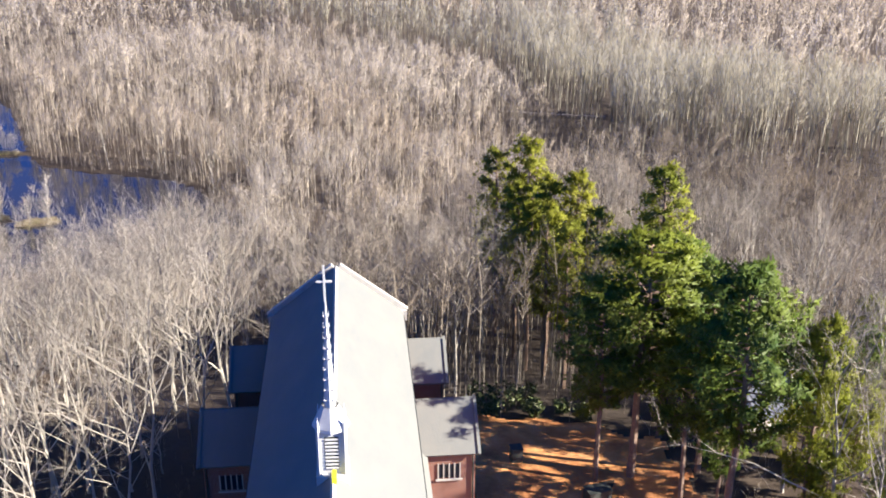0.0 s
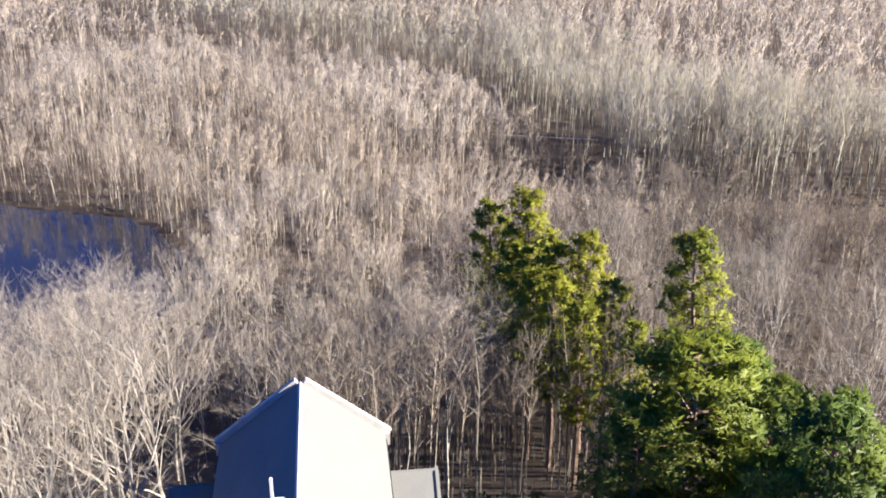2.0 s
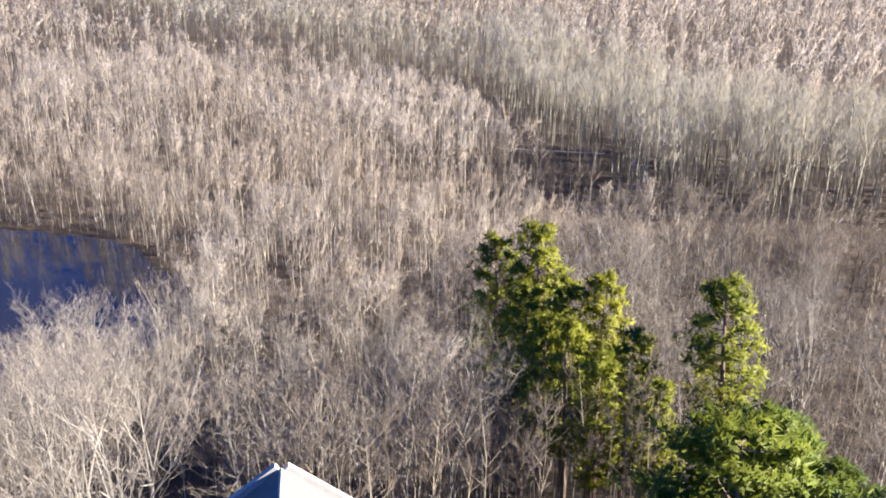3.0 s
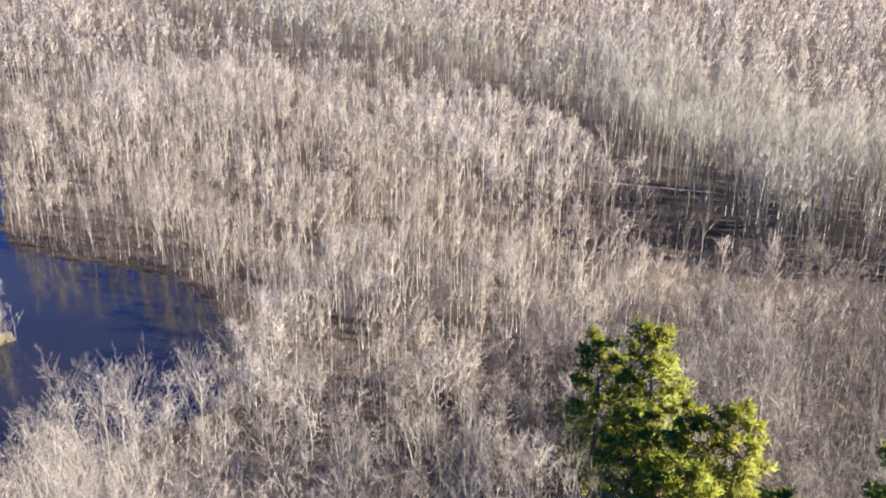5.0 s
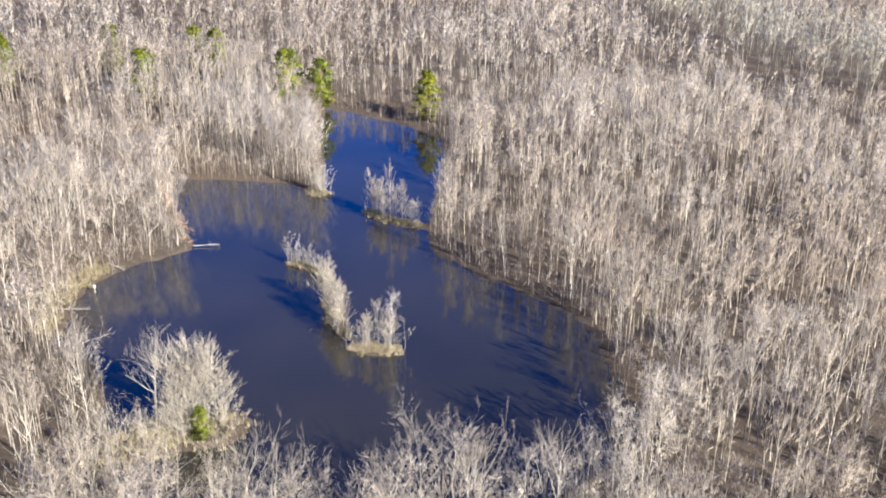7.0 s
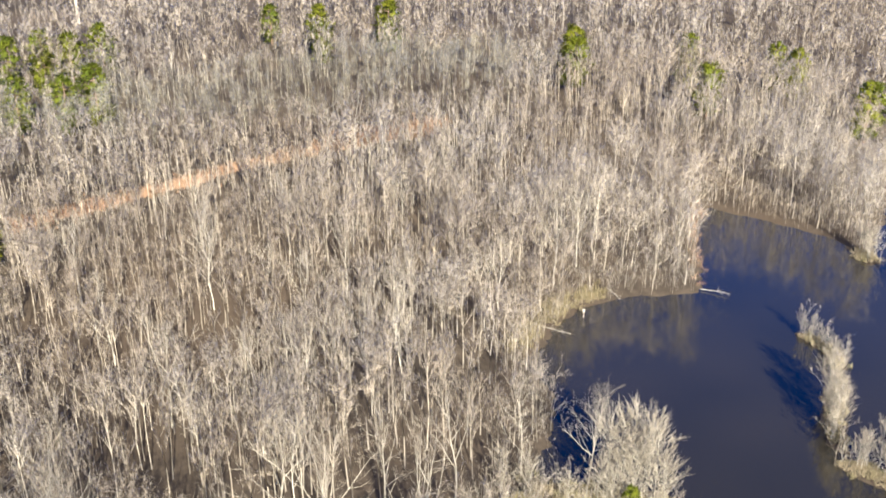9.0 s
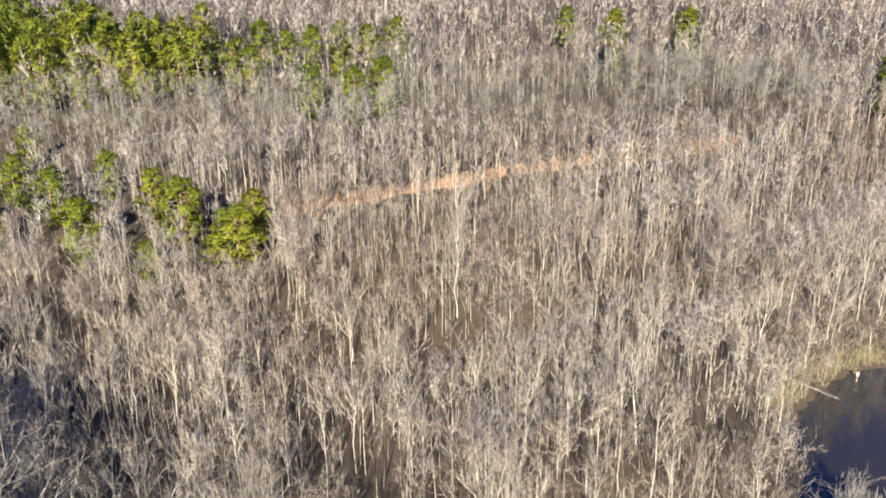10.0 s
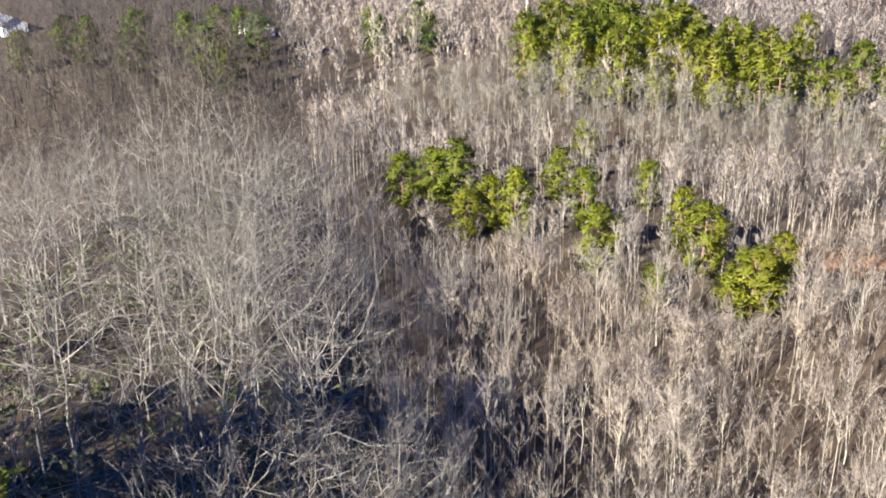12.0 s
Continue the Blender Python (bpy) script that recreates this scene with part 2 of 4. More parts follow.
def slivers(p0, p1, width, rng):
    """Thin tapered twigs from p0 to p1, each one long triangle."""
    d = p1 - p0
    side = np.cross(d, rng.normal(size=d.shape))
    side /= np.linalg.norm(side, axis=1, keepdims=True) + 1e-9
    h = side * np.asarray(width).reshape(-1, 1) / 2
    v = np.stack([p0 - h, p0 + h, p1], 1).reshape(-1, 3)
    return v, np.arange(len(v)).reshape(-1, 3)


def unit(v):
    return v / (np.linalg.norm(v, axis=-1, keepdims=True) + 1e-9)


def hardwood(seed, H, spread=0.5, limbs=10, subs=6, twigs=20, sides=5, twig_w=0.03, fork=0.24, lean=0.03, fine=True, rise=46, girth=0.0075, gnarl=0.17):
    """A leafless tree: leaning trunk, forked limbs, side branches and fine twigs, as two meshes' arrays."""
    rng = np.random.default_rng(seed)
    wood = []
    bend = rng.normal(0, lean, 2) * H
    zs = np.array([0, 0.12, 0.3, 0.5, 0.7, 0.9]) * H
    kink = rng.normal(0, 0.011 * H, (6, 2)) * np.array([[0], [0.5], [1], [1.3], [1.6], [1.8]])
    trunk = np.column_stack([bend[0] * (zs / H) ** 1.5 + kink[:, 0], bend[1] * (zs / H) ** 1.5 + kink[:, 1], zs])
    r0 = girth * H + 0.02
    wood.append(tube(trunk, r0 * np.array([1.2, 1.0, 0.82, 0.5, 0.26, 0.07]), sides))
    tp0, tp1, tw = [], [], []
    for i in range(limbs):
        g = i / max(1, limbs - 1)
        f = fork + (0.78 - fork) * g ** 0.9
        base = np.array([np.interp(f * H, zs, trunk[:, k]) for k in range(3)])
        az = i * 2.4 + rng.uniform(-0.6, 0.6)
        el = radians(rng.uniform(rise, rise + 26) + 8 * g)
        L = min((1.0 - f) * H / math.sin(el) * rng.uniform(0.6, 1.05), H * spread * rng.uniform(1.1, 1.9))
        d = np.array([math.cos(az) * math.cos(el), math.sin(az) * math.cos(el), math.sin(el)])
        q = [base]
        for k in range(4):
            d = unit(d + np.array([0, 0, 0.10]) + rng.normal(0, gnarl, 3))
            q.append(q[-1] + d * L / 4)
        q = np.array(q)
        rl = r0 * rng.uniform(0.34, 0.62) * (1 - 0.45 * g)
        wood.append(tube(q, rl * np.array([1, 0.78, 0.55, 0.32, 0.08]), 3) if fine else slivers(q[:-1], q[1:] + (q[1:] - q[:-1]) * 0.4, rl * np.array([2, 1.6, 1.1, 0.6]), rng))
        for j in range(subs):
            h = 0.28 + 0.72 * (j + rng.uniform(0, 1)) / subs
            k = min(3, int(h * 4))
            b = q[k] + (q[k + 1] - q[k]) * (h * 4 - k)
            sd = unit(unit(q[k + 1] - q[k]) + rng.normal(0, 0.55, 3) + np.array([0, 0, 0.12]))
            sl = H * rng.uniform(0.10, 0.22) * (1.25 - 0.45 * h)
            m1 = b + sd * sl * 0.5
            e = m1 + unit(sd + rng.normal(0, 0.28, 3) + np.array([0, 0, 0.2])) * sl * 0.5
            rs = max(rl * 0.3, 0.012)
            wood.append(slivers(np.array([b, m1]), np.array([m1 + (m1 - b) * 0.3, e]), np.array([rs * 2.2, rs * 1.5]), rng))
            u = rng.uniform(0.1, 1.0, (twigs, 1))
            s0 = np.where(u < 0.5, b + (m1 - b) * u * 2, m1 + (e - m1) * (u * 2 - 1))
            td = unit(sd + rng.normal(0, 0.62, (twigs, 3)) + np.array([0, 0, 0.2]))
            tl = H * rng.uniform(0.025, 0.075, (twigs, 1))
            tp0.append(s0)
            tp1.append(s0 + td * tl)
            tw.append(np.full(twigs, twig_w) * rng.uniform(0.7, 1.3, twigs))
    return joined(wood), slivers(np.concatenate(tp0), np.concatenate(tp1), np.concatenate(tw), rng)


def slender(seed, H, branches=14, twigs=5, width=0.05, spread=0.34, low=0.3, sides=3, stray=0.42, reach=1.0, steep=(40, 75), stout=1.0):
    """A narrow young tree with steep branches."""
    rng = np.random.default_rng(seed)
    zs = np.array([0, 0.35, 0.7, 1.0]) * H
    off = rng.normal(0, 0.02 * H, (4, 2)) * np.array([[0], [0.5], [1], [1.6]])
    trunk = np.column_stack([off, zs])
    r0 = (0.0022 * H + 0.012) * stout
    wood = [tube(trunk, r0 * np.array([1.1, 0.85, 0.5, 0.1]), sides)]
    f = low + (0.92 - low) * rng.uniform(0, 1, branches)
    base = np.stack([np.interp(f * H, zs, trunk[:, k]) for k in range(3)], 1)
    az = rng.uniform(0, 6.283, branches)
    el = np.radians(rng.uniform(*steep, branches))
    d = np.stack([np.cos(az) * np.cos(el), np.sin(az) * np.cos(el), np.sin(el)], 1)
    L = (H * spread * rng.uniform(0.65, 1.2, branches) * (1.3 - f))[:, None] + 0.4
    tip = base + d * L
    wood.append(slivers(base, tip, np.full(branches, min(width, 0.06) * 0.8 + 0.01), rng))
    u = rng.uniform(0.35, 1, (branches, twigs, 1))
    s0 = (base[:, None] + (tip - base)[:, None] * u).reshape(-1, 3)
    td = unit(np.repeat(d, twigs, 0) + rng.normal(0, stray, (branches * twigs, 3)) + np.array([0, 0, 0.45]))
    tl = rng.uniform(0.5, 1.5, (branches * twigs, 1)) * (0.4 + H / 20) * reach
    return joined(wood), slivers(s0, s0 + td * tl, width * rng.uniform(0.6, 1.1, branches * twigs), rng)


def tufts(centres, size, count, rng, width=0.17, up=0.25):
    """Needle or leaf clumps: small pointed blades that radiate from each centre."""
    n = len(centres)
    d = unit(rng.normal(size=(n, count, 3)) + np.array([0, 0, up]))
    s = np.asarray(size).reshape(-1, 1, 1) if np.ndim(size) else size
    a = centres[:, None] + d * s * 0.15 + rng.normal(0, 0.22, (n, count, 3)) * s
    b = a + d * s * rng.uniform(0.6, 1.15, (n, count, 1))
    w = np.broadcast_to(s * width * 2, (n, count, 1)).reshape(-1)
    return slivers(a.reshape(-1, 3), b.reshape(-1, 3), w, rng)


def pine(seed, H, R, clear=0.4, branches=34, clumps=5, count=13, size=0.75, top=0.55):
    """A loblolly-like pine: bare lower trunk, then whorled boughs that carry needle clumps, irregular in outline."""
    rng = np.random.default_rng(seed)
    zs = np.array([0, 0.25, 0.5, 0.75, 1.0]) * H
    off = rng.normal(0, 0.012 * H, (5, 2)) * np.array([[0], [0.5], [1], [1], [1]])
    trunk = np.column_stack([off, zs])
    r0 = 0.011 * H + 0.03
    wood = [tube(trunk, r0 * np.array([1.2, 1, 0.8, 0.5, 0.08]), 6)]
    cs = []
    for i in range(branches):
        f = clear + (0.985 - clear) * (i + rng.uniform(0, 1)) / branches
        base = np.array([np.interp(f * H, zs, trunk[:, k]) for k in range(3)])
        g = (f - clear) / (1 - clear)
        prof = min(1.0, 0.55 + 1.6 * g) * math.sqrt(max(0.02, 1 - (max(0, g - top) / (1 - top)) ** 2))
        L = R * prof * rng.uniform(0.72, 1.08)
        az = i * 2.4 + rng.uniform(-0.6, 0.6)
        el = radians(rng.uniform(-8, 22) + 35 * max(0, g - 0.6))
        d = np.array([math.cos(az) * math.cos(el), math.sin(az) * math.cos(el), math.sin(el)])
        mid = base + d * L * 0.55 - np.array([0, 0, 0.03 * L])
        tip = base + d * L + np.array([0, 0, 0.08 * L])
        wood.append(tube([base, mid, tip], [0.05 + 0.012 * L, 0.04, 0.012], 3))
        u = rng.uniform(0.3, 1.04, (clumps, 1)) ** 0.8
        c = base + (tip - base) * u + rng.normal(0, 0.10, (clumps, 3)) * np.array([1, 1, 0.5]) * (1.2 + L)
        cs.append(c)
    cs = np.concatenate(cs)
    sz = size * rng.uniform(0.7, 1.3, len(cs))
    return joined(wood), tufts(cs, sz, count, rng)


# ---- plan ----
POND = np.array([(-157, 274), (-144, 274), (-131, 272), (-120, 268), (-111, 256), (-103, 241), (-96, 226), (-90, 215), (-86, 210), (-77, 206), (-68, 204), (-62, 202), (-55, 200),
                 (-49, 194), (-43, 186), (-37, 179), (-35, 172), (-38, 160), (-47, 149), (-56, 142), (-66, 137), (-80, 134), (-90, 139), (-96, 147), (-105, 153), (-114, 154),
                 (-120, 161), (-126, 171), (-126, 178), (-122, 190), (-136, 200), (-146, 208), (-152, 215), (-143, 219), (-135, 223), (-127, 224), (-119, 222), (-133, 241), (-148, 260)], float)
ISLANDS = [  # centre line, half width
    ([(-104, 193.5), (-99.5, 193.5), (-95, 191.5)], 1.0), ([(-90, 185), (-85.5, 181), (-81, 177)], 1.1), ([(-77.5, 175.2), (-72, 177)], 1.3),
    ([(-106, 219.5), (-100, 218), (-95, 218.5)], 1.3), ([(-122, 223.5), (-118.5, 222.5)], 1.3), ([(-88, 137), (-84, 146), (-80, 150)], 3.6)]
CLEARING = np.array([(2, 93), (13, 91), (21, 86), (24, 78), (20, 66), (8, 62), (3, 70)], float)
CREEK = np.array([(-125, 402), (-112, 380), (-50, 328), (-10, 306), (18, 262), (30, 222), (38, 203), (60, 196), (110, 190)], float)
TRAIL = np.array([(-180, 86), (-185, 95), (-190, 117), (-199, 147), (-203, 172), (-210, 186)], float)


def seg_dist(x, y, line):
    d = np.full(np.shape(x), 1e9)
    for (ax, ay), (bx, by) in zip(line[:-1], line[1:]):
        t = np.clip(((x - ax) * (bx - ax) + (y - ay) * (by - ay)) / ((bx - ax) ** 2 + (by - ay) ** 2), 0, 1)
        d = np.minimum(d, np.hypot(x - ax - t * (bx - ax), y - ay - t * (by - ay)))
    return d


def inside(x, y, poly):
    r = np.zeros(np.shape(x), bool)
    for (ax, ay), (bx, by) in zip(poly, np.roll(poly, -1, 0)):
        r ^= ((ay > y) != (by > y)) & (x < (bx - ax) * (y - ay) / (by - ay + 1e-12) + ax)
    return r


def shore(x, y):
    """Metres from the water's edge, positive on land."""
    d = seg_dist(x, y, np.vstack([POND, POND[:1]]))
    d = np.where(inside(x, y, POND), -d, d)
    d = d + 0.5 * np.sin(x * 0.41 + y * 0.23) * np.cos(y * 0.37 - x * 0.19) + 0.25 * np.sin(x * 1.7 + 0.6 * y) * np.cos(y * 1.5 - 0.4 * x)
    for line, w in ISLANDS:
        d = np.maximum(d, w - seg_dist(x, y, np.array(line)))
    return d


def step(a, b, v):
    t = np.clip((v - a) / (b - a), 0, 1)
    return t * t * (3 - 2 * t)


def ground_z(x, y):
    x, y = np.asarray(x, float), np.asarray(y, float)
    hill = step(-112, -74, x) * step(126 - 40 * step(-40, -62, x), 84 - 20 * step(-40, -62, x), y) * step(150, 60, x)
    bluff = step(-4, 12, 0.6 * x - 0.8 * y + 113) * step(80, 66, y) * step(-40, 5, y) * step(-50, -60, x) * step(-178, -155, x)
    land = 1.2 + 10.8 * np.maximum(hill, bluff) + 0.8 * bluff * step(-78, -98, x)
    land += 5.0 * step(-125, -200, x) * step(320, 200, y) + 4.0 * step(-210, -300, x)
    land += 0.5 * np.sin(x * 0.06) * np.cos(y * 0.05) + 0.25 * np.sin(x * 0.17 + y * 0.11)
    s = shore(x, y)
    return np.where(s > 0, 0.15 + (land - 0.15) * step(0, 16, s), -1.4 * step(0, 5, -s) + 0.15 * step(-0.6, 0, s))


def grid_sheet(xs, ys, lift=0.0):
    gx, gy = np.meshgrid(xs, ys)
    v = np.column_stack([gx.ravel(), gy.ravel(), ground_z(gx.ravel(), gy.ravel()) + lift])
    nx, ny = len(xs), len(ys)
    i = (np.arange(ny - 1)[:, None] * nx + np.arange(nx - 1)[None]).ravel()
    return v, np.column_stack([i, i + 1, i + nx + 1, i + nx])


far_x = np.array([-4500, -2500, -1400, -900, -650])
far_x2 = np.array([350, 500, 800, 1400, 2500, 4500])
xs = np.concatenate([far_x, np.arange(-520, -170, 8), np.arange(-170, -30, 2.0), np.arange(-30, 260, 6)])
xs = np.concatenate([xs, far_x2])
ys = np.concatenate([[-4500, -2500, -1200, -600, -300], np.arange(-200, 125, 6), np.arange(125, 285, 2.0), np.arange(285, 560, 8), [650, 900, 1400, 2500, 4500]])
gv, gf = grid_sheet(xs, ys)
ground = new("ground", mesh_of("ground", gv, gf, M_LITTER, True))
tagged(ground, "brown leaf-littered forest floor sloping to a pond", "ground", kind="structure")
wv = np.array([(-165, 120, 0), (-30, 120, 0), (-30, 285, 0), (-165, 285, 0)], float)
water = new("water", mesh_of("water", wv, [(0, 1, 2, 3)], M_WATER))
tagged(water, "still brown pond water reflecting blue sky", "pond", kind="structure")


def strip(line, width, lift, step_m=2.0):
    """A sheet along a line that follows the ground."""
    pts = []
    for a, b in zip(line[:-1], line[1:]):
        n = max(1, int(np.hypot(*(b - a)) / step_m))
        pts += [a + (b - a) * k / n for k in range(n)]
    pts = np.array(pts + [line[-1]])
    d = unit(np.gradient(pts, axis=0))
    side = np.column_stack([-d[:, 1], d[:, 0]])
    rows = []
    for k in np.linspace(-1, 1, 7):
        w = width * (1 + 0.25 * np.sin(np.arange(len(pts)) * 0.7 + k))
        q = pts + side * (w * k)[:, None] / 2
        rows.append(np.column_stack([q, ground_z(q[:, 0], q[:, 1]) + lift * (1 - abs(k) ** 4 * 1.6)]))
    v = np.concatenate(rows)
    n = len(pts)
    i = (np.arange(6)[:, None] * n + np.arange(n - 1)[None]).ravel()
    return v, np.column_stack([i, i + 1, i + n + 1, i + n])


v, f = strip(TRAIL, 5.4, 0.12)
tagged(new("trail", mesh_of("trail", v, f, M_SEDGE, True)), "orange grassy trail through the young woods", "trail", kind="structure")
v, f = grid_sheet(np.linspace(0, 26, 53), np.linspace(61, 95, 69), 0.08)
mid = v[f].mean(1)
f = f[inside(mid[:, 0] + 0.7 * np.sin(mid[:, 1] * 1.3), mid[:, 1] + 0.7 * np.sin(mid[:, 0] * 1.1), CLEARING)]
tagged(new("clearing", mesh_of("clearing", v, f, M_CLAY, True)), "orange clay and pine-straw clearing beside the chapel", "clearing", kind="structure")


# ---- chapel ----
CH = pose(-8.3, 70.0, 12.0, 0, 0, 5.2)   # middle of the nave's ridge line on plan, floor level


def box(bm, x0, y0, z0, x1, y1, z1):
    vs = [bm.verts.new(c) for c in ((x0, y0, z0), (x1, y0, z0), (x1, y1, z0), (x0, y1, z0), (x0, y0, z1), (x1, y0, z1), (x1, y1, z1), (x0, y1, z1))]
    for q in ((0, 3, 2, 1), (4, 5, 6, 7), (0, 1, 5, 4), (1, 2, 6, 5), (2, 3, 7, 6), (3, 0, 4, 7)):
        bm.faces.new([vs[i] for i in q])
    return vs


def extruded(profile, axis, a, b):
    """A closed profile (u, z) pushed along 'x' or 'y' from a to b."""
    bm = bmesh.new()
    ends = []
    for s in (a, b):
        ends.append([bm.verts.new((u, s, z) if axis == "y" else (s, u, z)) for u, z in profile])
    n = len(profile)
    bm.faces.new(ends[0])
    bm.faces.new(ends[1][::-1])
    for i in range(n):
        bm.faces.new((ends[0][i], ends[1][i], ends[1][(i + 1) % n], ends[0][(i + 1) % n]))
    bmesh.ops.recalc_face_normals(bm, faces=bm.faces)
    return bm


chapel = thing("chapel", CH, "tall red-brick chapel with steep pale slate roofs", "church")
W, EAVE, RIDGE, Y0, Y1 = 5.2, 16.0, 20.1, -28.0, 12.9
part("nave_wall", extruded([(-W, -1.5), (W, -1.5), (W, EAVE), (0, RIDGE - 0.35), (-W, EAVE)], "y", Y0, Y1 - 0.1), M_BRICK, chapel)


def slope(u0, z0, u1, z1, t, axis, a, b):
    """A roof slope with thickness t between two lines."""
    n = unit(np.array([-(z1 - z0), u1 - u0]))
    n = n if n[1] > 0 else -n
    return extruded([(u0, z0), (u1, z1), (u1 + n[0] * t, z1 + n[1] * t), (u0 + n[0] * t, z0 + n[1] * t)], axis, a, b)


for s in (-1, 1):
    part("roof", slope(0.02 * s, RIDGE - 0.2, 5.75 * s, EAVE - 0.65, 0.22, "y", Y0 - 0.4, Y1), M_ROOF, chapel)
    part("gable_coping", slope(0.03 * s, RIDGE - 0.25, 5.95 * s, EAVE - 0.75, 0.62, "y", Y1 + 0.003, Y1 + 0.45), M_COPING, chapel, "pale stone gable coping")
    bm = bmesh.new()
    box(bm, min(5.3 * s, 6.2 * s), Y1 - 0.25, EAVE - 1.3, max(5.3 * s, 6.2 * s), Y1 + 0.5, EAVE - 0.35)
    part("kneeler", bm, M_COPING, chapel, "pale stone kneeler")
    part("gutter", slope(5.78 * s, EAVE - 0.85, 5.98 * s, EAVE - 0.85, 0.14, "y", Y0 - 0.3, Y1 - 0.3), M_DARK, chapel)
part("ridge_cap", extruded([(-0.16, RIDGE - 0.02), (0.16, RIDGE - 0.02), (0, RIDGE + 0.16)], "y", Y0 - 0.3, Y1), M_COPING, chapel)


def wing(s, reach, yc, half, ridge, eave, wins):
    """A gabled side wing whose ridge runs out from the nave; s: side."""
    a, b = (W - 0.3) * s, (W + reach) * s
    part("wing_wall", extruded([(yc - half, -1.5), (yc + half, -1.5), (yc + half, eave), (yc, ridge - 0.3), (yc - half, eave)], "x", a, b - 0.15 * s), M_BRICK, chapel)
    for q in (-1, 1):
        part("wing_roof", slope(yc + 0.02 * q, ridge - 0.2, yc + q * (half + 0.45), eave - 0.5, 0.2, "x", a, b), M_ROOF, chapel)
        part("wing_coping", slope(yc + 0.02 * q, ridge - 0.22, yc + q * (half + 0.5), eave - 0.55, 0.34, "x", b, b + 0.25 * s), M_ROOF, chapel)
    part("downpipe", tube([((W + reach - 0.35) * s, yc - half - 0.1, -1), ((W + reach - 0.35) * s, yc - half - 0.1, eave - 0.4)], [0.07, 0.07], 8), M_DARK, chapel)
    for wx, wz, ww, wh in wins:
        y = yc - half - 0.004
        win = part("window", extruded([(wx * s - ww / 2, wz), (wx * s + ww / 2, wz), (wx * s + ww / 2, wz + wh), (wx * s - ww / 2, wz + wh)], "y", y - 0.02, y), M_GLASS, chapel)
        bm = bmesh.new()
        t = 0.10
        for k in range(5):
            x = wx * s - ww / 2 + ww * k / 4
            box(bm, x - t / 2, y - 0.09, wz - t, x + t / 2, y - 0.022, wz + wh + t)
        part("window_frame", bm, M_COPING, win, "pale stone mullions")
        bm = bmesh.new()
        box(bm, wx * s - ww / 2 - 0.2, y - 0.15, wz - t - 0.14, wx * s + ww / 2 + 0.2, y - 0.003, wz - t - 0.003)
        part("window_sill", bm, M_COPING, win)


for s in (-1, 1):
    wing(s, 4.0, 10.2, 2.9, 14.1, 11.8, [(7.6, 7.4, 1.5, 1.5)])
    wing(s, 5.9, 3.2, 3.6, 12.1, 9.6, [(8.8, 6.7, 1.8, 1.3), (8.8, 2.4, 1.8, 1.5)])

for s in (-1, 1):   # low lean-to aisles along the nave
    part("aisle_wall", extruded([(5.0 * s, -1.5), (6.6 * s, -1.5), (6.6 * s, 9.0), (5.0 * s, 10.3)], "y", Y0 + 0.4, -0.45), M_BRICK, chapel)
    part("aisle_roof", slope(5.21 * s, 10.35, 6.9 * s, 8.95, 0.16, "y", Y0 + 0.2, -0.46), M_ROOF, chapel)

# the spire on the ridge
spire = thing("spire", CH @ pose(0, -17.5, RIDGE - 0.9), "white fretted spire with a louvred belfry and cross", "spire")
bm = bmesh.new()
box(bm, -1.0, -1.0, -0.6, 1.0, 1.0, 0.9)
part("base", bm, M_SPIRE, spire)
bm = bmesh.new()
box(bm, -0.72, -0.72, 0.9, 0.72, 0.72, 3.9)
belfry = part("belfry", bm, M_SPIRE, spire)
for sx, sy in ((-1, -1), (1, -1), (1, 1), (-1, 1)):
    part("pilaster", tube([(0.78 * sx, 0.78 * sy, 0.9), (0.78 * sx, 0.78 * sy, 4.0), (0.78 * sx, 0.78 * sy, 4.9)], [0.14, 0.14, 0.01], 6), M_SPIRE, belfry)
for k in range(4):
    r = Matrix.Rotation(k * math.pi / 2, 4, "Z")
    bm = bmesh.new()
    box(bm, -0.42, -0.735, 1.2, 0.42, -0.722, 3.5)
    bm.transform(r)
    lou = part("louvre_opening", bm, M_DARK, belfry, "dark louvred opening")
    for j in range(9):
        bm = bmesh.new()
        box(bm, -0.4, -0.80, 1.28 + j * 0.25, 0.4, -0.737, 1.38 + j * 0.25)
        bm.transform(r)
        part("slat", bm, M_SPIRE, lou)
part("skirt_roof", tube([(0, 0, 3.9), (0, 0, 4.1), (0, 0, 5.3)], [1.15, 1.1, 0.52], 8), M_SPIRE, spire)
part("needle", tube([(0, 0, 5.2), (0, 0, 8.5), (0, 0, 12.2)], [0.36, 0.2, 0.05], 8), M_SPIRE, spire)
for k in range(4):
    az = k * math.pi / 2 + math.pi / 4
    for j in range(9):
        z = 5.7 + j * 0.68
        rr = 0.36 - (z - 5.2) * 0.046
        c = Vector((math.cos(az) * rr, math.sin(az) * rr, z))
        o = Vector((math.cos(az), math.sin(az), 0.5)) * 0.13
        part("crocket", tube([c, c + o, c + o * 1.1 + Vector((0, 0, 0.16))], [0.03, 0.035, 0.012], 4), M_SPIRE, spire)
bm = bmesh.new()
box(bm, -0.06, -0.06, 12.1, 0.06, 0.06, 14.3)
box(bm, -0.45, -0.045, 13.27, 0.45, 0.045, 13.38)
part("cross", bm, M_SPIRE, spire, "thin white metal cross")
# yellow strap on the ridge, built as a small rounded block
bm = bmesh.new()
box(bm, -0.14, -0.5, 0.0, 0.14, 0.35, 0.45)
bmesh.ops.bevel(bm, geom=bm.edges[:], offset=0.05, segments=2)
yel = new("ridge_strap", bpy.data.meshes.new("ridge_strap"))
bm.to_mesh(yel.data)
bm.free()
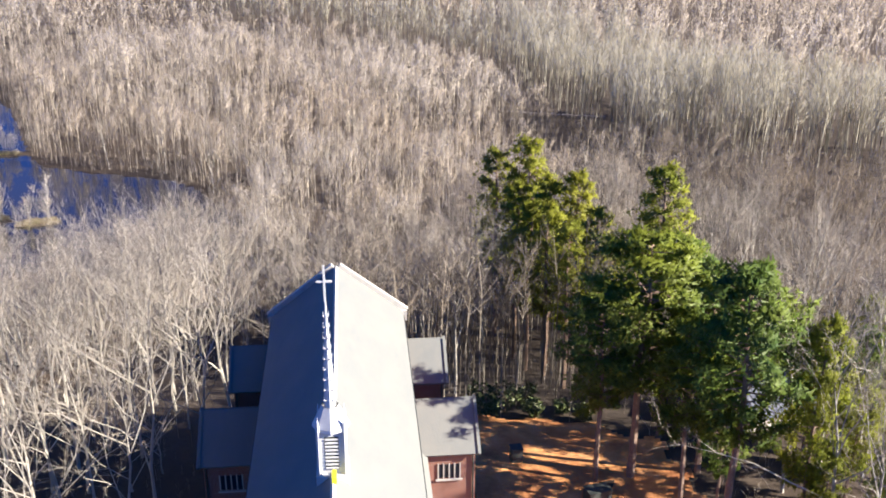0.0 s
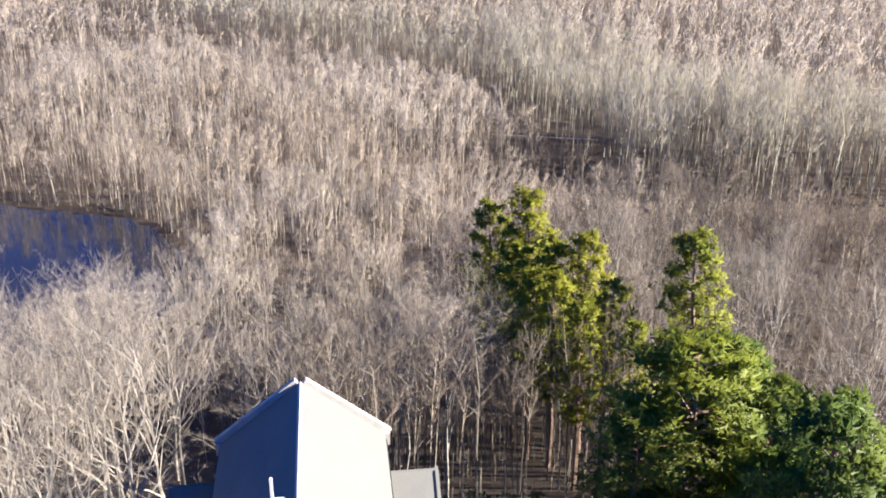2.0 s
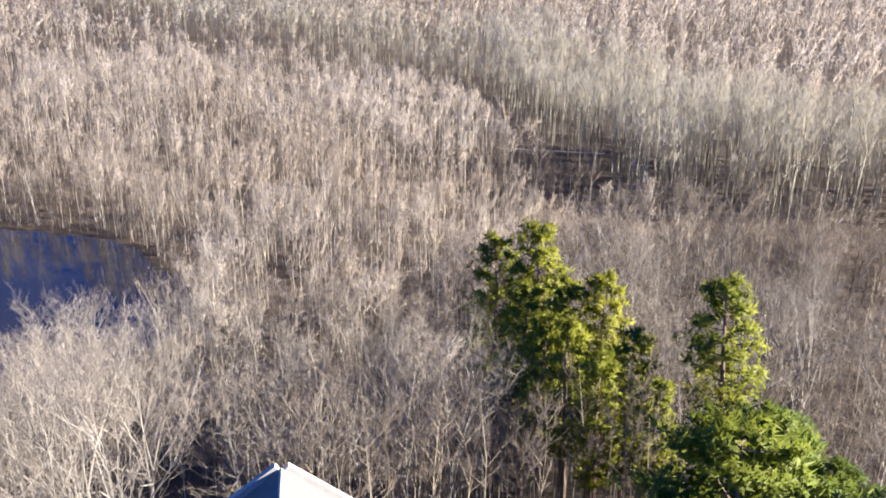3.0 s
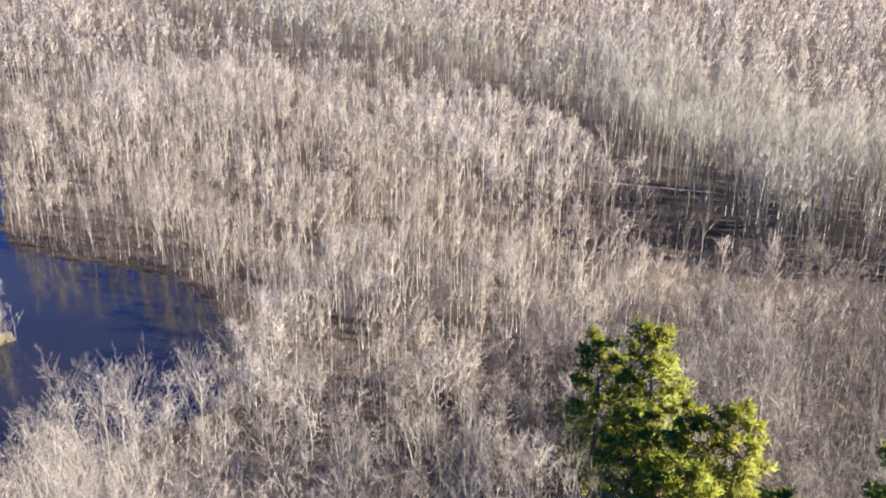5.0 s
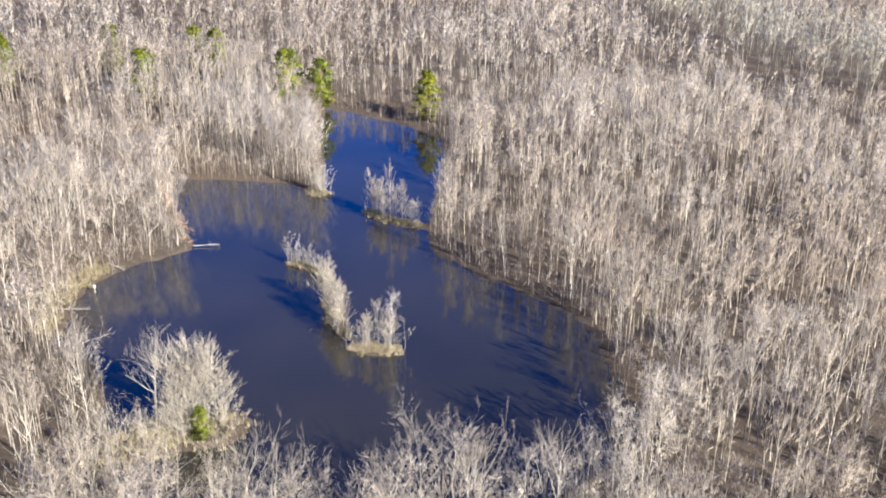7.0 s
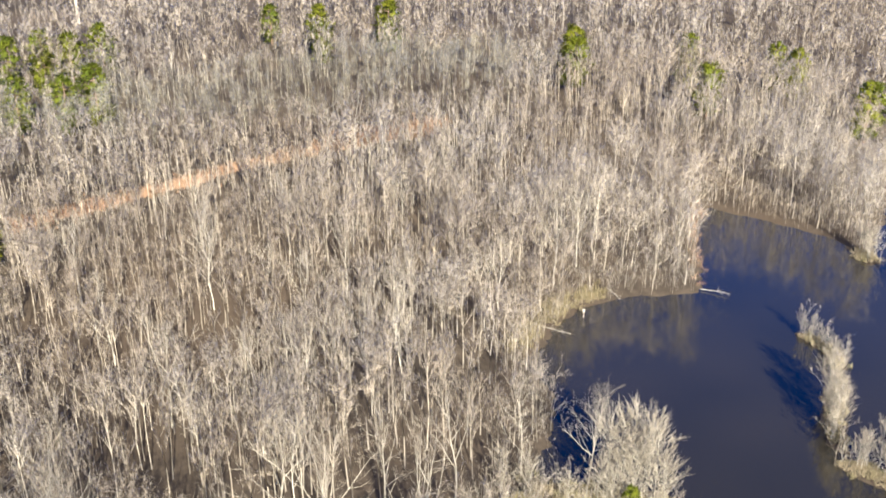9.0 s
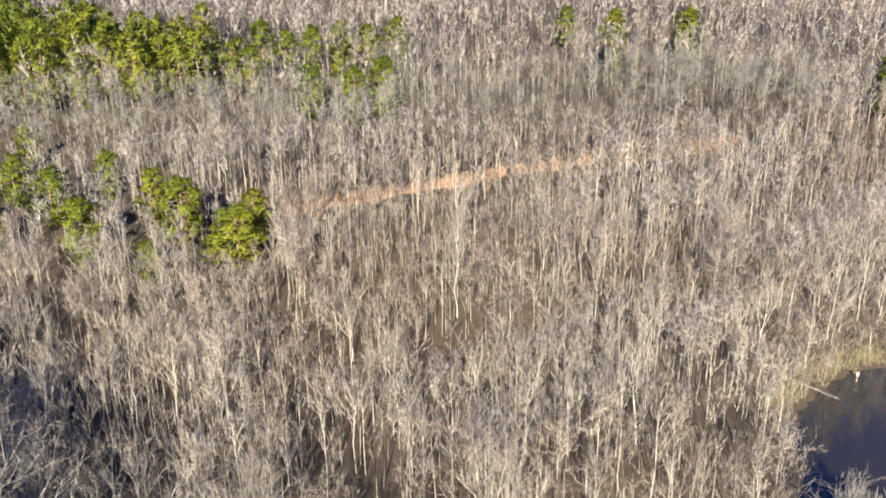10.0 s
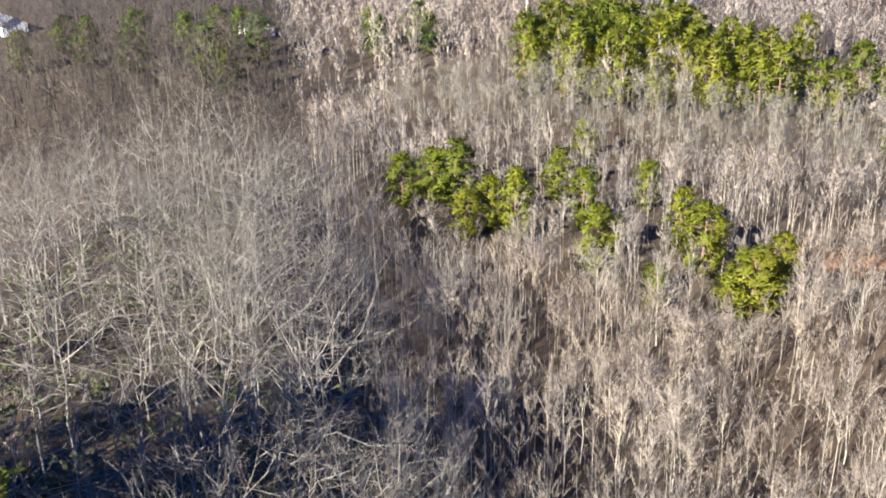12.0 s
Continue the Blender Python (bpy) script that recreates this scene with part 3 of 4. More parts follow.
yel.data.materials.append(M_YELLOW)
yel.matrix_world = CH @ pose(0.1, -18.9, RIDGE + 0.05)
tagged(yel, "bright yellow strap lying on the chapel ridge", "bag")

# ---- clearing's things ----
def utility_box(x, y, w, d, h, rz):
    t = thing("utility_box", pose(x, y, float(ground_z(x, y)) + 0.08, 0, 0, rz), "dark green metal utility box on the clay clearing", "utility box")
    bm = bmesh.new()
    box(bm, -w / 2, -d / 2, 0, w / 2, d / 2, h)
    bmesh.ops.bevel(bm, geom=bm.edges[:], offset=0.04, segments=2)
    part("body", bm, M_DARK, t)
    bm = bmesh.new()
    box(bm, -w / 2 - 0.04, -d / 2 - 0.04, h + 0.003, w / 2 + 0.04, d / 2 + 0.04, h + 0.12)
    part("lid", bm, M_DARK, t)


utility_box(7.0, 83.0, 1.1, 1.0, 1.4, 10)
utility_box(14.0, 77.0, 2.2, 1.4, 1.2, 20)

shed = thing("shed", pose(33.5, 93.0, float(ground_z(33.5, 93.0)), 0, 0, 25), "weathered shed with a ribbed grey metal roof among pines", "shed")
bm = bmesh.new()
box(bm, -6, -3.6, -0.5, 6, 3.6, 2.6)
part("wall", bm, M_TIMBER, shed)
for s in (-1, 1):
    part("roof", slope(0.02 * s, 4.6, 4.2 * s, 2.5, 0.08, "x", -6.4, 6.4), M_METAL_ROOF, shed)
    for k in range(21):
        x = -6.3 + k * 0.62
        part("rib", slope(0.03 * s, 4.69, 4.2 * s, 2.59, 0.06, "x", x, x + 0.1), M_METAL_ROOF, shed)

# ---- evergreen trees ----
def tree_meshes(name, made, wood_mat, leaf_mat, soft=False):
    w, l = made
    crown = mesh_of(name + "_crown", *l, leaf_mat) if not soft else None
    if soft:  # needle masses shade as rounded clumps
        v = np.asarray(l[0])
        axis = np.column_stack([v[:, 0], v[:, 1], (v[:, 2] - v[:, 2].mean()) * 0.5])
        nrm = unit(unit(axis) + 0.7 * np.repeat(unit(v[2::3] - (v[0::3] + v[1::3]) / 2), 3, 0) + np.array([0, 0, 0.35]))
        t = np.asarray(l[1]).copy()
        back = (np.cross(v[t[:, 1]] - v[t[:, 0]], v[t[:, 2]] - v[t[:, 0]]) * nrm[t[:, 0]]).sum(1) < 0
        t[back] = t[back][:, [0, 2, 1]]
        crown = mesh_of(name + "_crown", v, t, leaf_mat)
        crown.normals_split_custom_set_from_vertices(nrm.tolist())
    return mesh_of(name + "_trunk", *w, wood_mat), crown


def plant(name, meshes, x, y, s, rz, label, category, group, sz=None, crown="crown", sink=0.15):
    t = thing(name, Matrix.LocRotScale((x, y, float(ground_z(x, y)) - sink), Euler((0, 0, radians(rz))), (s, s, sz or s)), label, category, group)
    part("trunk", meshes[0], None, t)
    part(crown, meshes[1], None, t)
    return t


BIG_PINES = [tree_meshes("pine", pine(100 + k, 24, 5.2, 0.40 if k % 2 else 0.26, 66, 17, 12, 0.55, 0.35), M_PINE_BARK, M_NEEDLE if k == 0 else M_NEEDLE_DARK, True) for k in range(4)]
TALL_PINES = [tree_meshes("tall_pine", pine(200 + k, 24, 3.1, 0.38, 52, 12, 10, 0.52, 0.4), M_PINE_BARK, M_NEEDLE_PALE, True) for k in range(3)]
SMALL_PINES = [tree_meshes("small_pine", pine(300 + k, 12, 3.0, 0.06, 36, 9, 9, 0.66, 0.25), M_PINE_BARK, M_NEEDLE, True) for k in range(4)]
DARK_SMALL_PINES = [tree_meshes("dark_small_pine", pine(320 + k, 12, 3.4, 0.08, 34, 9, 9, 0.7, 0.3), M_PINE_BARK, M_NEEDLE_DARK, True) for k in range(3)]
STAND_PINES = [tree_meshes("stand_pine", pine(330 + k, 12, 3.0, 0.12, 24, 6, 8, 0.8, 0.3), M_PINE_BARK, M_NEEDLE, True) for k in range(4)]
EAST = [  # x, y, top z, kind, width factor
    (17.6, 80.7, 36.0, 1, 1.15), (23.8, 71.4, 37.2, 3, 0.95), (21.5, 87, 33.2, 3, 1.05), (14.2, 80, 31.5, 1, 0.9), (24, 81, 32.0, 3, 1.05), (25.5, 93, 28.5, 0, 0.85), (43, 92, 25.0, 0, 0.8),
    (34, 82, 26.0, 2, 0.9), (21, 75, 31.0, 3, 0.9), (39, 84, 25.5, 2, 0.85), (31, 69, 22.0, 0, 0.8), (26, 63, 19.5, 2, 0.8), (24.5, 76, 24, 2, 0.85), (36, 76, 24.5, 0, 0.9),
    (26.5, 85, 29, 3, 0.9), (41, 79, 25, 0, 0.85), (36, 69, 23, 2, 0.8), (30, 70.5, 33.0, 0, 0.62)]
for i, (x, y, top, k, w) in enumerate(EAST):
    H = top - float(ground_z(x, y))
    plant("pine_tree", BIG_PINES[k], x, y, w * H / 24, i * 67, "tall full-crowned green pine beside the clay clearing", "pine tree", "pines by the chapel", sz=H / 24)
NORTH = [(11.5, 127.5, 30.6), (7.3, 129.5, 28.7), (24.7, 106, 34.1), (13.5, 119, 28.0), (16.5, 117, 29.5), (12.5, 112, 27.5), (14, 104, 28), (18, 101, 27.5), (9.5, 121, 27.0), (10.5, 115, 26.5), (17.5, 109, 28.0)]
for i, (x, y, top) in enumerate(NORTH):
    H = top - float(ground_z(x, y))
    plant("pine_tree", TALL_PINES[i % 3], x, y, 0.95 * H / 24, i * 97, "slim yellow-green pine standing among bare hardwoods", "pine tree", "pines behind the chapel", sz=H / 24)
# Unseen pines, added to cast broken shade over the bluff's grey trees.
SHADE_PINES = [(x, y) for x, y0, y1 in ((-49, 30, 66), (-56, 34, 64), (-62, 31, 58)) for y in np.arange(y0, y1, 8.0)]
for i, (x, y) in enumerate(SHADE_PINES):
    H = 19.5 + (i * 37 % 5) * 2.6
    plant("pine_tree", TALL_PINES[i % 3], x + 1.2 * math.sin(i * 5.1), y + 1.2 * math.cos(i * 3.7), 1.15 * H / 24, i * 41, "tall dark pine added out of view to shade the bluff", "pine tree", "pines on the bluff", sz=H / 24)
WEST = [  # x, y, height, width factor
    (-180, 25, 10.0, 1.00), (-182, 30, 11.0, 1.00), (-183, 34, 12.5, 1.25), (-172, 41, 9.0, 0.85), (-177, 43, 10.0, 0.85), (-174, 49, 13.0, 0.90), (-193, 49, 10.0, 0.85), (-184, 57, 10.5, 0.95), (-169, 64, 11.5, 1.10),
    (-214, 47, 9.0, 0.75), (-196, 64, 9.0, 0.75), (-182, 74, 10.0, 0.90), (-174, 79, 12.0, 1.15), (-162, 75, 7.0, 0.70), (-165, 88, 10.0, 1.35), (-172, 91, 9.5, 0.90), (-165, 85, 6.0, 0.80)]
rng = np.random.default_rng(5)
for i, (x, y, H, w) in enumerate(WEST):
    plant("pine_tree", SMALL_PINES[i % 4], x, y, w * 1.2, i * 77, "young bushy olive-green pine at the edge of the thicket", "pine tree", "pines near the trail", sz=H / 12)
BLOCK = np.array([(-250, 18), (-246, 44), (-249, 62), (-252, 78), (-255, 92), (-263, 84), (-273, 66), (-286, 48), (-297, 30), (-292, 14), (-270, 10)], float)
n = 0
for gx in np.arange(-305, -235, 5.6):
    for gy in np.arange(-6, 104, 5.6):
        x, y = gx + rng.uniform(-2, 2), gy + rng.uniform(-2, 2)
        if inside(np.array(x), np.array(y), BLOCK):
            s = rng.uniform(1.1, 1.5)
            plant("pine_tree", STAND_PINES[n % 4], x, y, s, n * 53, "green plantation pine in a dense far stand", "pine tree", "pine plantation", sz=s * rng.uniform(0.95, 1.15))
            n += 1
FAR = [(-272, 91), (-273, 97), (-272, 103), (-271, 111), (-270, 117), (-268, 124), (-236, 102), (-234, 111), (-262, 110), (-238, 118), (-301, 75), (-265, 179), (-266, 199), (-220, 229), (-216, 260), (-187, 243), (-290, 173), (-272, 181), (-272, 201),
       (-231, 235), (-223, 266), (-194, 249), (-207, 281), (-195, 277), (-157, 273), (-164, 268), (-128, 276), (-229, -119), (-244, -117), (-249, -95), (-244, -73), (-251, -56),
       (-226, -48), (-282, -39), (-280, -20), (-265, -80), (-240, -105), (-236, -86), (-258, -66), (-270, -30), (-288, -28), (-235, -60)]
for i, (x, y) in enumerate(FAR):
    s = rng.uniform(1.15, 1.45)
    plant("pine_tree", (SMALL_PINES[i % 4] if y > -5 else DARK_SMALL_PINES[i % 3]), x, y, s, i * 31, "single green pine rising from bare woods", "pine tree", "scattered far pines", sz=s * rng.uniform(0.76, 0.9))

# ---- bare trees ----
OAKS = [tree_meshes("hardwood", hardwood(400 + k, 21, rng.uniform(0.34, 0.46), 11, 7, 17, twig_w=0.024, girth=0.0066, fork=0.26, lean=0.05, rise=40), M_BARK, M_TWIG) for k in range(10)]
PALES = [tree_meshes("pale_hardwood", hardwood(430 + k, 21, rng.uniform(0.32, 0.44), 11, 7, 16, twig_w=0.032, girth=0.0048, fork=0.26, lean=0.05, rise=42), M_PALE_BARK, M_PALE_TWIG) for k in range(6)]
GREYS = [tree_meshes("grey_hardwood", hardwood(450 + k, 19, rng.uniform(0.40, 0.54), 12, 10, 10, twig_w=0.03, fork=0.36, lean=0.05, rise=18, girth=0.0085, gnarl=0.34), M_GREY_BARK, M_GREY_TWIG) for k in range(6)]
MID = [whole(hardwood(500 + k, 19, rng.uniform(0.22, 0.30), 8, 5, 10, 3, 0.23, 0.3, fine=False, girth=0.004, rise=54)) for k in range(8)]
MID_FINE = [whole(hardwood(520 + k, 19, rng.uniform(0.22, 0.32), 9, 6, 13, 3, 0.13, 0.3, fine=False, girth=0.0045, rise=52)) for k in range(8)]
THIN = [whole(slender(600 + k, 12, 12, 13, 0.18, 0.40, 0.36, stray=0.5, reach=0.8, steep=(54, 82), stout=1.9)) for k in range(10)]
THIN_FINE = [whole(slender(620 + k, 12, 13, 24, 0.10, 0.36, 0.42, stray=0.45, reach=0.72, steep=(54, 82), stout=1.7)) for k in range(10)]
FANS = [whole(hardwood(570 + k, 14, rng.uniform(0.42, 0.52), 13, 6, 12, 3, 0.10, 0.16, fine=False, girth=0.006, rise=44)) for k in range(6)]
BANK = [whole(hardwood(580 + k, 13, rng.uniform(0.34, 0.46), 11, 6, 13, 3, 0.075, 0.28, lean=0.06, fine=False, girth=0.0055, rise=38)) for k in range(6)]
GREY_MID = [whole(hardwood(550 + k, 17, rng.uniform(0.36, 0.48), 7, 5, 8, 3, 0.16, 0.34, 0.04, False, 30, 0.009)) for k in range(8)]
POLES = [whole(slender(680 + k, 18, 13, 16, 0.12, 0.26, 0.52, 4, stray=0.5, reach=0.7, stout=1.5)) for k in range(6)]
UNDER = [whole(slender(650 + k, 12, 7, 6, 0.30, 0.45, 0.1, stray=0.6)) for k in range(6)]
UNDER_FINE = [whole(slender(660 + k, 12, 10, 7, 0.30, 0.5, 0.08, stray=0.75)) for k in range(6)]
THIN_FAR = [whole(slender(700 + k, 12, 9, 9, 0.50, 0.50, 0.28, stray=0.6, reach=0.9, steep=(50, 80))) for k in range(8)]
SAPLING = [tree_meshes("sapling", slender(800 + k, 8, 34, 13, 0.05, 0.36, 0.08, 4), M_PALE_BARK, M_PALE_TWIG) for k in range(5)]


def in_view(x, y):
    """The stretch of country that the woods must fill."""
    lo = np.where(y < 80, -470, np.where(y < 240, -480, -480 + (y - 240) * 1.0))
    hi = np.where(y < 78, np.where(y > 20, 60, -75 - (20 - y) * 1.05), 60 + (y - 78) * 0.42)
    return (x > lo) & (x < hi) & (y > -125) & (y < 500)


def by_west_pines(x, y):
    """Room about the pines at the thicket's edge, open to the east."""
    r = np.zeros(np.shape(x), bool)
    for px, py, _, _ in WEST:
        r |= (np.abs(y - py) < 2.8) & (x > px - 2) & (x < px + 11)
    return r


def free(x, y):
    ax, ay = x + 8.3 + 0.09 * (y - 70), y - 70
    chapel_here = (np.abs(ax) < 13) & (ay > -34) & (ay < 16)
    chapel_here |= (np.abs(ax) < 7.5) & (ay > -34) & (ay < 18)
    return ~chapel_here & ~inside(x, y, CLEARING) & (seg_dist(x, y, TRAIL) > 2.3) & (shore(x, y) > 0.8) & (np.hypot(x - 33.5, y - 93) > 8.5) & ~((x > -364) & (x < -338) & (y > -60)) & (np.hypot((x - 32) / 9, (y - 199) / 4) > 1)


def among_pines(x, y):
    r = (x > 8) & (x < 30) & (y > 55) & (y < 101)
    for px, py, top in NORTH:
        r |= (np.abs(x - px) < 3.2) & (y < py + 2) & (y > py - 11)
    return r


def mature(x, y):
    east = (y < np.where(x > 12, 168, 156)) & (x > -92)
    south = (0.6 * x - 0.8 * y > -113) & (y < 78)
    trail = (x < -206) & (x > -243) & (y > 0) & (y < 215)
    return east | south | trail


def tall(x, y):
    """How tall the hardwoods stand: full on the hill, lower towards the pond."""
    return (1 - 0.4 * step(108, 138, y) * step(25, 5, x)) * (1 - 0.35 * step(-52, -66, x) * step(70, 80, y) * step(125, 110, y))


def scatter(spacing, region, seed, x0=-480, x1=260, y0=-125, y1=500, open_only=True):
    r = np.random.default_rng(seed)
    gx, gy = np.meshgrid(np.arange(x0, x1, spacing), np.arange(y0, y1, spacing))
    x = gx.ravel() + r.uniform(-0.48, 0.48, gx.size) * spacing
    y = gy.ravel() + r.uniform(-0.48, 0.48, gx.size) * spacing
    ok = in_view(x, y) & (free(x, y) if open_only else True) & region(x, y)
    return x[ok], y[ok]


def rounded(v, t, own=0.3, up=1.5):
    """Faces and normals of a crown turned outwards, so that its twigs shade as one rounded mass."""
    v, t = np.asarray(v, float), np.asarray(t).copy()
    zc = 0.62 * v[:, 2].max()
    out = unit(np.column_stack([v[:, 0], v[:, 1], (v[:, 2] - zc) * 0.45])) + np.array([0, 0, up])
    fn = unit(np.cross(v[t[:, 1]] - v[t[:, 0]], v[t[:, 2]] - v[t[:, 0]]))
    back = (fn * out[t].mean(1)).sum(1) < 0
    t[back] = t[back][:, [0, 2, 1]]
    fn[back] *= -1
    own_n = np.zeros_like(v)
    for c in range(3):
        own_n[t[:, c]] += fn
    return v, t, unit(unit(out) + own * unit(own_n))


def stand(name, templates, x, y, base_h, lo, hi, seed, label, mat):
    """Many far trees joined into one stretch of wood."""
    r = np.random.default_rng(seed)
    z = ground_z(x, y)
    pick = r.integers(0, len(templates), len(x))
    a = r.uniform(0, 6.283, len(x))
    s = r.uniform(lo, hi, len(x)) / base_h * (1 + 0.16 * np.sin(x * 0.05 + y * 0.021) * np.cos(y * 0.063 - x * 0.017) + 0.14 * np.sin(x * 0.19 - y * 0.08) * np.cos(y * 0.23 + x * 0.11)) * (tall(x, y) if lo > 10 and hi > 18 else 1) * (1 - 0.3 * step(262, 268, y) * step(320, 300, y) * step(-175, -165, x) * step(-92, -102, x))
    out, ways, slots = [], [], []
    for k, (v, t, stems) in enumerate(templates):
        v, t, nrm = rounded(v, t)
        i = np.nonzero(pick == k)[0]
        c, d = np.cos(a[i])[:, None], np.sin(a[i])[:, None]
        sx = s[i][:, None]
        p = np.stack([(v[:, 0] * c - v[:, 1] * d) * sx + x[i][:, None], (v[:, 0] * d + v[:, 1] * c) * sx + y[i][:, None], v[:, 2] * sx + z[i][:, None] - 0.1], -1)
        tt = t[None] + (np.arange(len(i)) * len(v))[:, None, None]
        out.append((p.reshape(-1, 3), tt.reshape(-1, 3)))
        slots.append(np.tile(np.arange(len(t)) >= stems, len(i)))
        ways.append(np.stack([nrm[:, 0] * c - nrm[:, 1] * d, nrm[:, 0] * d + nrm[:, 1] * c, np.broadcast_to(nrm[:, 2], (len(i), len(v)))], -1).reshape(-1, 3))
    v, t = joined(out)
    me = mesh_of(name, v, t, mat)
    me.materials.append(SPRAY[mat.name])
    me.polygons.foreach_set("material_index", np.concatenate(slots).astype(np.int32))
    me.normals_split_custom_set_from_vertices(np.concatenate(ways).tolist())
    return tagged(new(name, me), label, "woods", kind="stuff")


def southern(x, y):
    """The tall grey stand on the bluff and beyond it."""
    return mature(x, y) & (x < -58) & (y < 92) & ~((x < -200) & (y > 0)) & ~((x > -64) & (y > 26) & (y < 66))


def belt(x, y):
    """The taller belt behind the trail."""
    return mature(x, y) & (x < -200) & (y > 0)


mx, my = scatter(5.0, belt, 31)
stand("belt_woods", MID_FINE, mx, my, 19, 9.5, 13.5, 31, "belt of taller leafless olive-grey trees behind the trail", M_BELT)
mx, my = scatter(6.2, lambda x, y: mature(x, y) & ~southern(x, y) & ~belt(x, y) & ~among_pines(x, y) & ~((x < -58) & (y < 60)) & ~((x > -4) & (x < 30) & (y < 101)), 11)
thin_out = np.random.default_rng(61).uniform(0, 1, len(mx)) < 0.76
mx, my = mx[thin_out], my[thin_out]
close = ((mx > -92) & (mx < 45) & (my > 82) & (my < 150)) | ((mx > -60) & (mx < -17) & (my > 44) & (my < 90)) | ((mx > 30) & (my > 55) & (my < 90))
near, rest = np.nonzero(close)[0], np.nonzero(~close)[0]
for n, i in enumerate(near):
    s = rng.uniform(0.78, 1.1) * tall(mx[i], my[i])
    plant("bare_tree", OAKS[n % 10], mx[i], my[i], s, n * 71, "leafless pale-barked hardwood with upswept limbs", "tree", "bare hardwoods", sz=s * rng.uniform(0.95, 1.1))
stand("bare_woods", MID_FINE, mx[rest], my[rest], 19, 14, 21, 21, "leafless hardwood forest of grey-beige trees", M_TWIG)
mx, my = scatter(6.4, southern, 17)
close = (mx > -160) & (mx < -60) & (my > -10) & (my < 92)
near, rest = np.nonzero(close)[0], np.nonzero(~close)[0]
for n, i in enumerate(near):
    s = rng.uniform(0.70, 0.92) * (1 - 0.15 * float(step(-118, -135, mx[i])))
    plant("grey_tree", GREYS[n % 6], mx[i], my[i], s, n * 67, "tall leafless grey-barked hardwood on the bluff", "tree", "grey hardwoods", sz=s * rng.uniform(0.95, 1.1))
ex, ey = scatter(6.0, lambda x, y: southern(x, y) & (np.abs(0.6 * x - 0.8 * y + 104) < 9) & (y > 18) & (y < 74) & (x > -152), 57)
for n in range(len(ex)):
    s = rng.uniform(0.68, 0.88)
    plant("grey_tree", GREYS[n % 6], ex[n], ey[n], s, n * 61, "fuzzy leafless grey hardwood on the bluff's brow", "tree", "grey hardwoods", sz=s * rng.uniform(0.95, 1.1))
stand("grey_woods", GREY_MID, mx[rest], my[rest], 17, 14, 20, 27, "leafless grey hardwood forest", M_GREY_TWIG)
sx, sy = scatter(3.0, lambda x, y: (x > -12) & (x < 75) & (y > 88) & (y < 160) & ~((x > 8) & (x < 30) & (y < 97)), 18)
stand("pole_trees", POLES, sx, sy, 18, 13, 19, 28, "close-set slim leafless trees with bare pale trunks", M_TWIG)
def near_part(x, y):
    return np.hypot(x + 60, y - 130) + 22 * np.sin(x * 0.9 + y * 1.7) < 195


def bank(x, y):
    """The older trees on the pond's western shore."""
    return (shore(x, y) < 20) & (x < -116 - 0.25 * np.maximum(0, y - 215)) & (y > 153) & (y < 275)


def young(x, y):
    gap = np.sin(x * 0.16 + 1.3 * np.sin(y * 0.11)) * np.cos(y * 0.13 + 1.1 * np.sin(x * 0.09)) + 0.5 * np.sin(x * 0.41 - y * 0.37) > 0.85
    return ~gap & ~by_west_pines(x, y) & ~mature(x, y) & ~bank(x, y) & (seg_dist(x, y, CREEK) > 4.5)


def beyond(x, y):
    """Taller trees past the creek."""
    return (np.interp(x, CREEK[:, 0], CREEK[:, 1]) < y) & (x > -125) & (seg_dist(x, y, CREEK) < 45)


mx, my = scatter(4.6, bank, 19)
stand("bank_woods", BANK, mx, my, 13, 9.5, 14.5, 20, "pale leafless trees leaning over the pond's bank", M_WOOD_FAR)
qx, qy = scatter(2.8, lambda x, y: young(x, y) & near_part(x, y), 12)
b = beyond(qx, qy)
pick = np.random.default_rng(33).uniform(0, 1, len(qx)) < np.where(np.hypot(qx + 55, qy - 112) < 118, 0.16, 0.14)
close = np.hypot(qx + 55, qy - 112) < 118
east = ~close & (qx > 12) & (qy < 225)
# The eastern stands take the twig colour with shade in it.
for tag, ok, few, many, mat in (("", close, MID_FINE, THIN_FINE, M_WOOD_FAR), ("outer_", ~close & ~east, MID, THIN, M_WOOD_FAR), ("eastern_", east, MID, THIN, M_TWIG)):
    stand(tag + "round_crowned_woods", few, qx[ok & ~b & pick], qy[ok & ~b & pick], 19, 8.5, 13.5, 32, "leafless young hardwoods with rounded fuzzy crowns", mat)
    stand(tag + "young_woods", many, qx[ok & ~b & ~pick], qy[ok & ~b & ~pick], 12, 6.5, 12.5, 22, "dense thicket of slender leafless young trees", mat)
stand("creek_woods", THIN, qx[b], qy[b], 12, 14.0, 19.0, 29, "taller leafless trees along a dark creek", M_BELT)
qx, qy = scatter(5.2, lambda x, y: young(x, y) & ~near_part(x, y), 13)
b = beyond(qx, qy)
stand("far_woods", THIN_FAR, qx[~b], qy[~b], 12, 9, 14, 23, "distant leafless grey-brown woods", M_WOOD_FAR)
stand("far_creek_woods", THIN_FAR, qx[b], qy[b], 12, 13, 18, 30, "distant taller leafless trees past a creek", M_BELT)
ux, uy = scatter(5.6, mature, 14)
b = southern(ux, uy)
b &= ~((ux > -165) & (uy > -10))
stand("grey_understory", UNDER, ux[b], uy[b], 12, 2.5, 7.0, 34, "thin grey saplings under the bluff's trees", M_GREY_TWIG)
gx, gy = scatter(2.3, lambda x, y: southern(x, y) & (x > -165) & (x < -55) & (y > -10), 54)
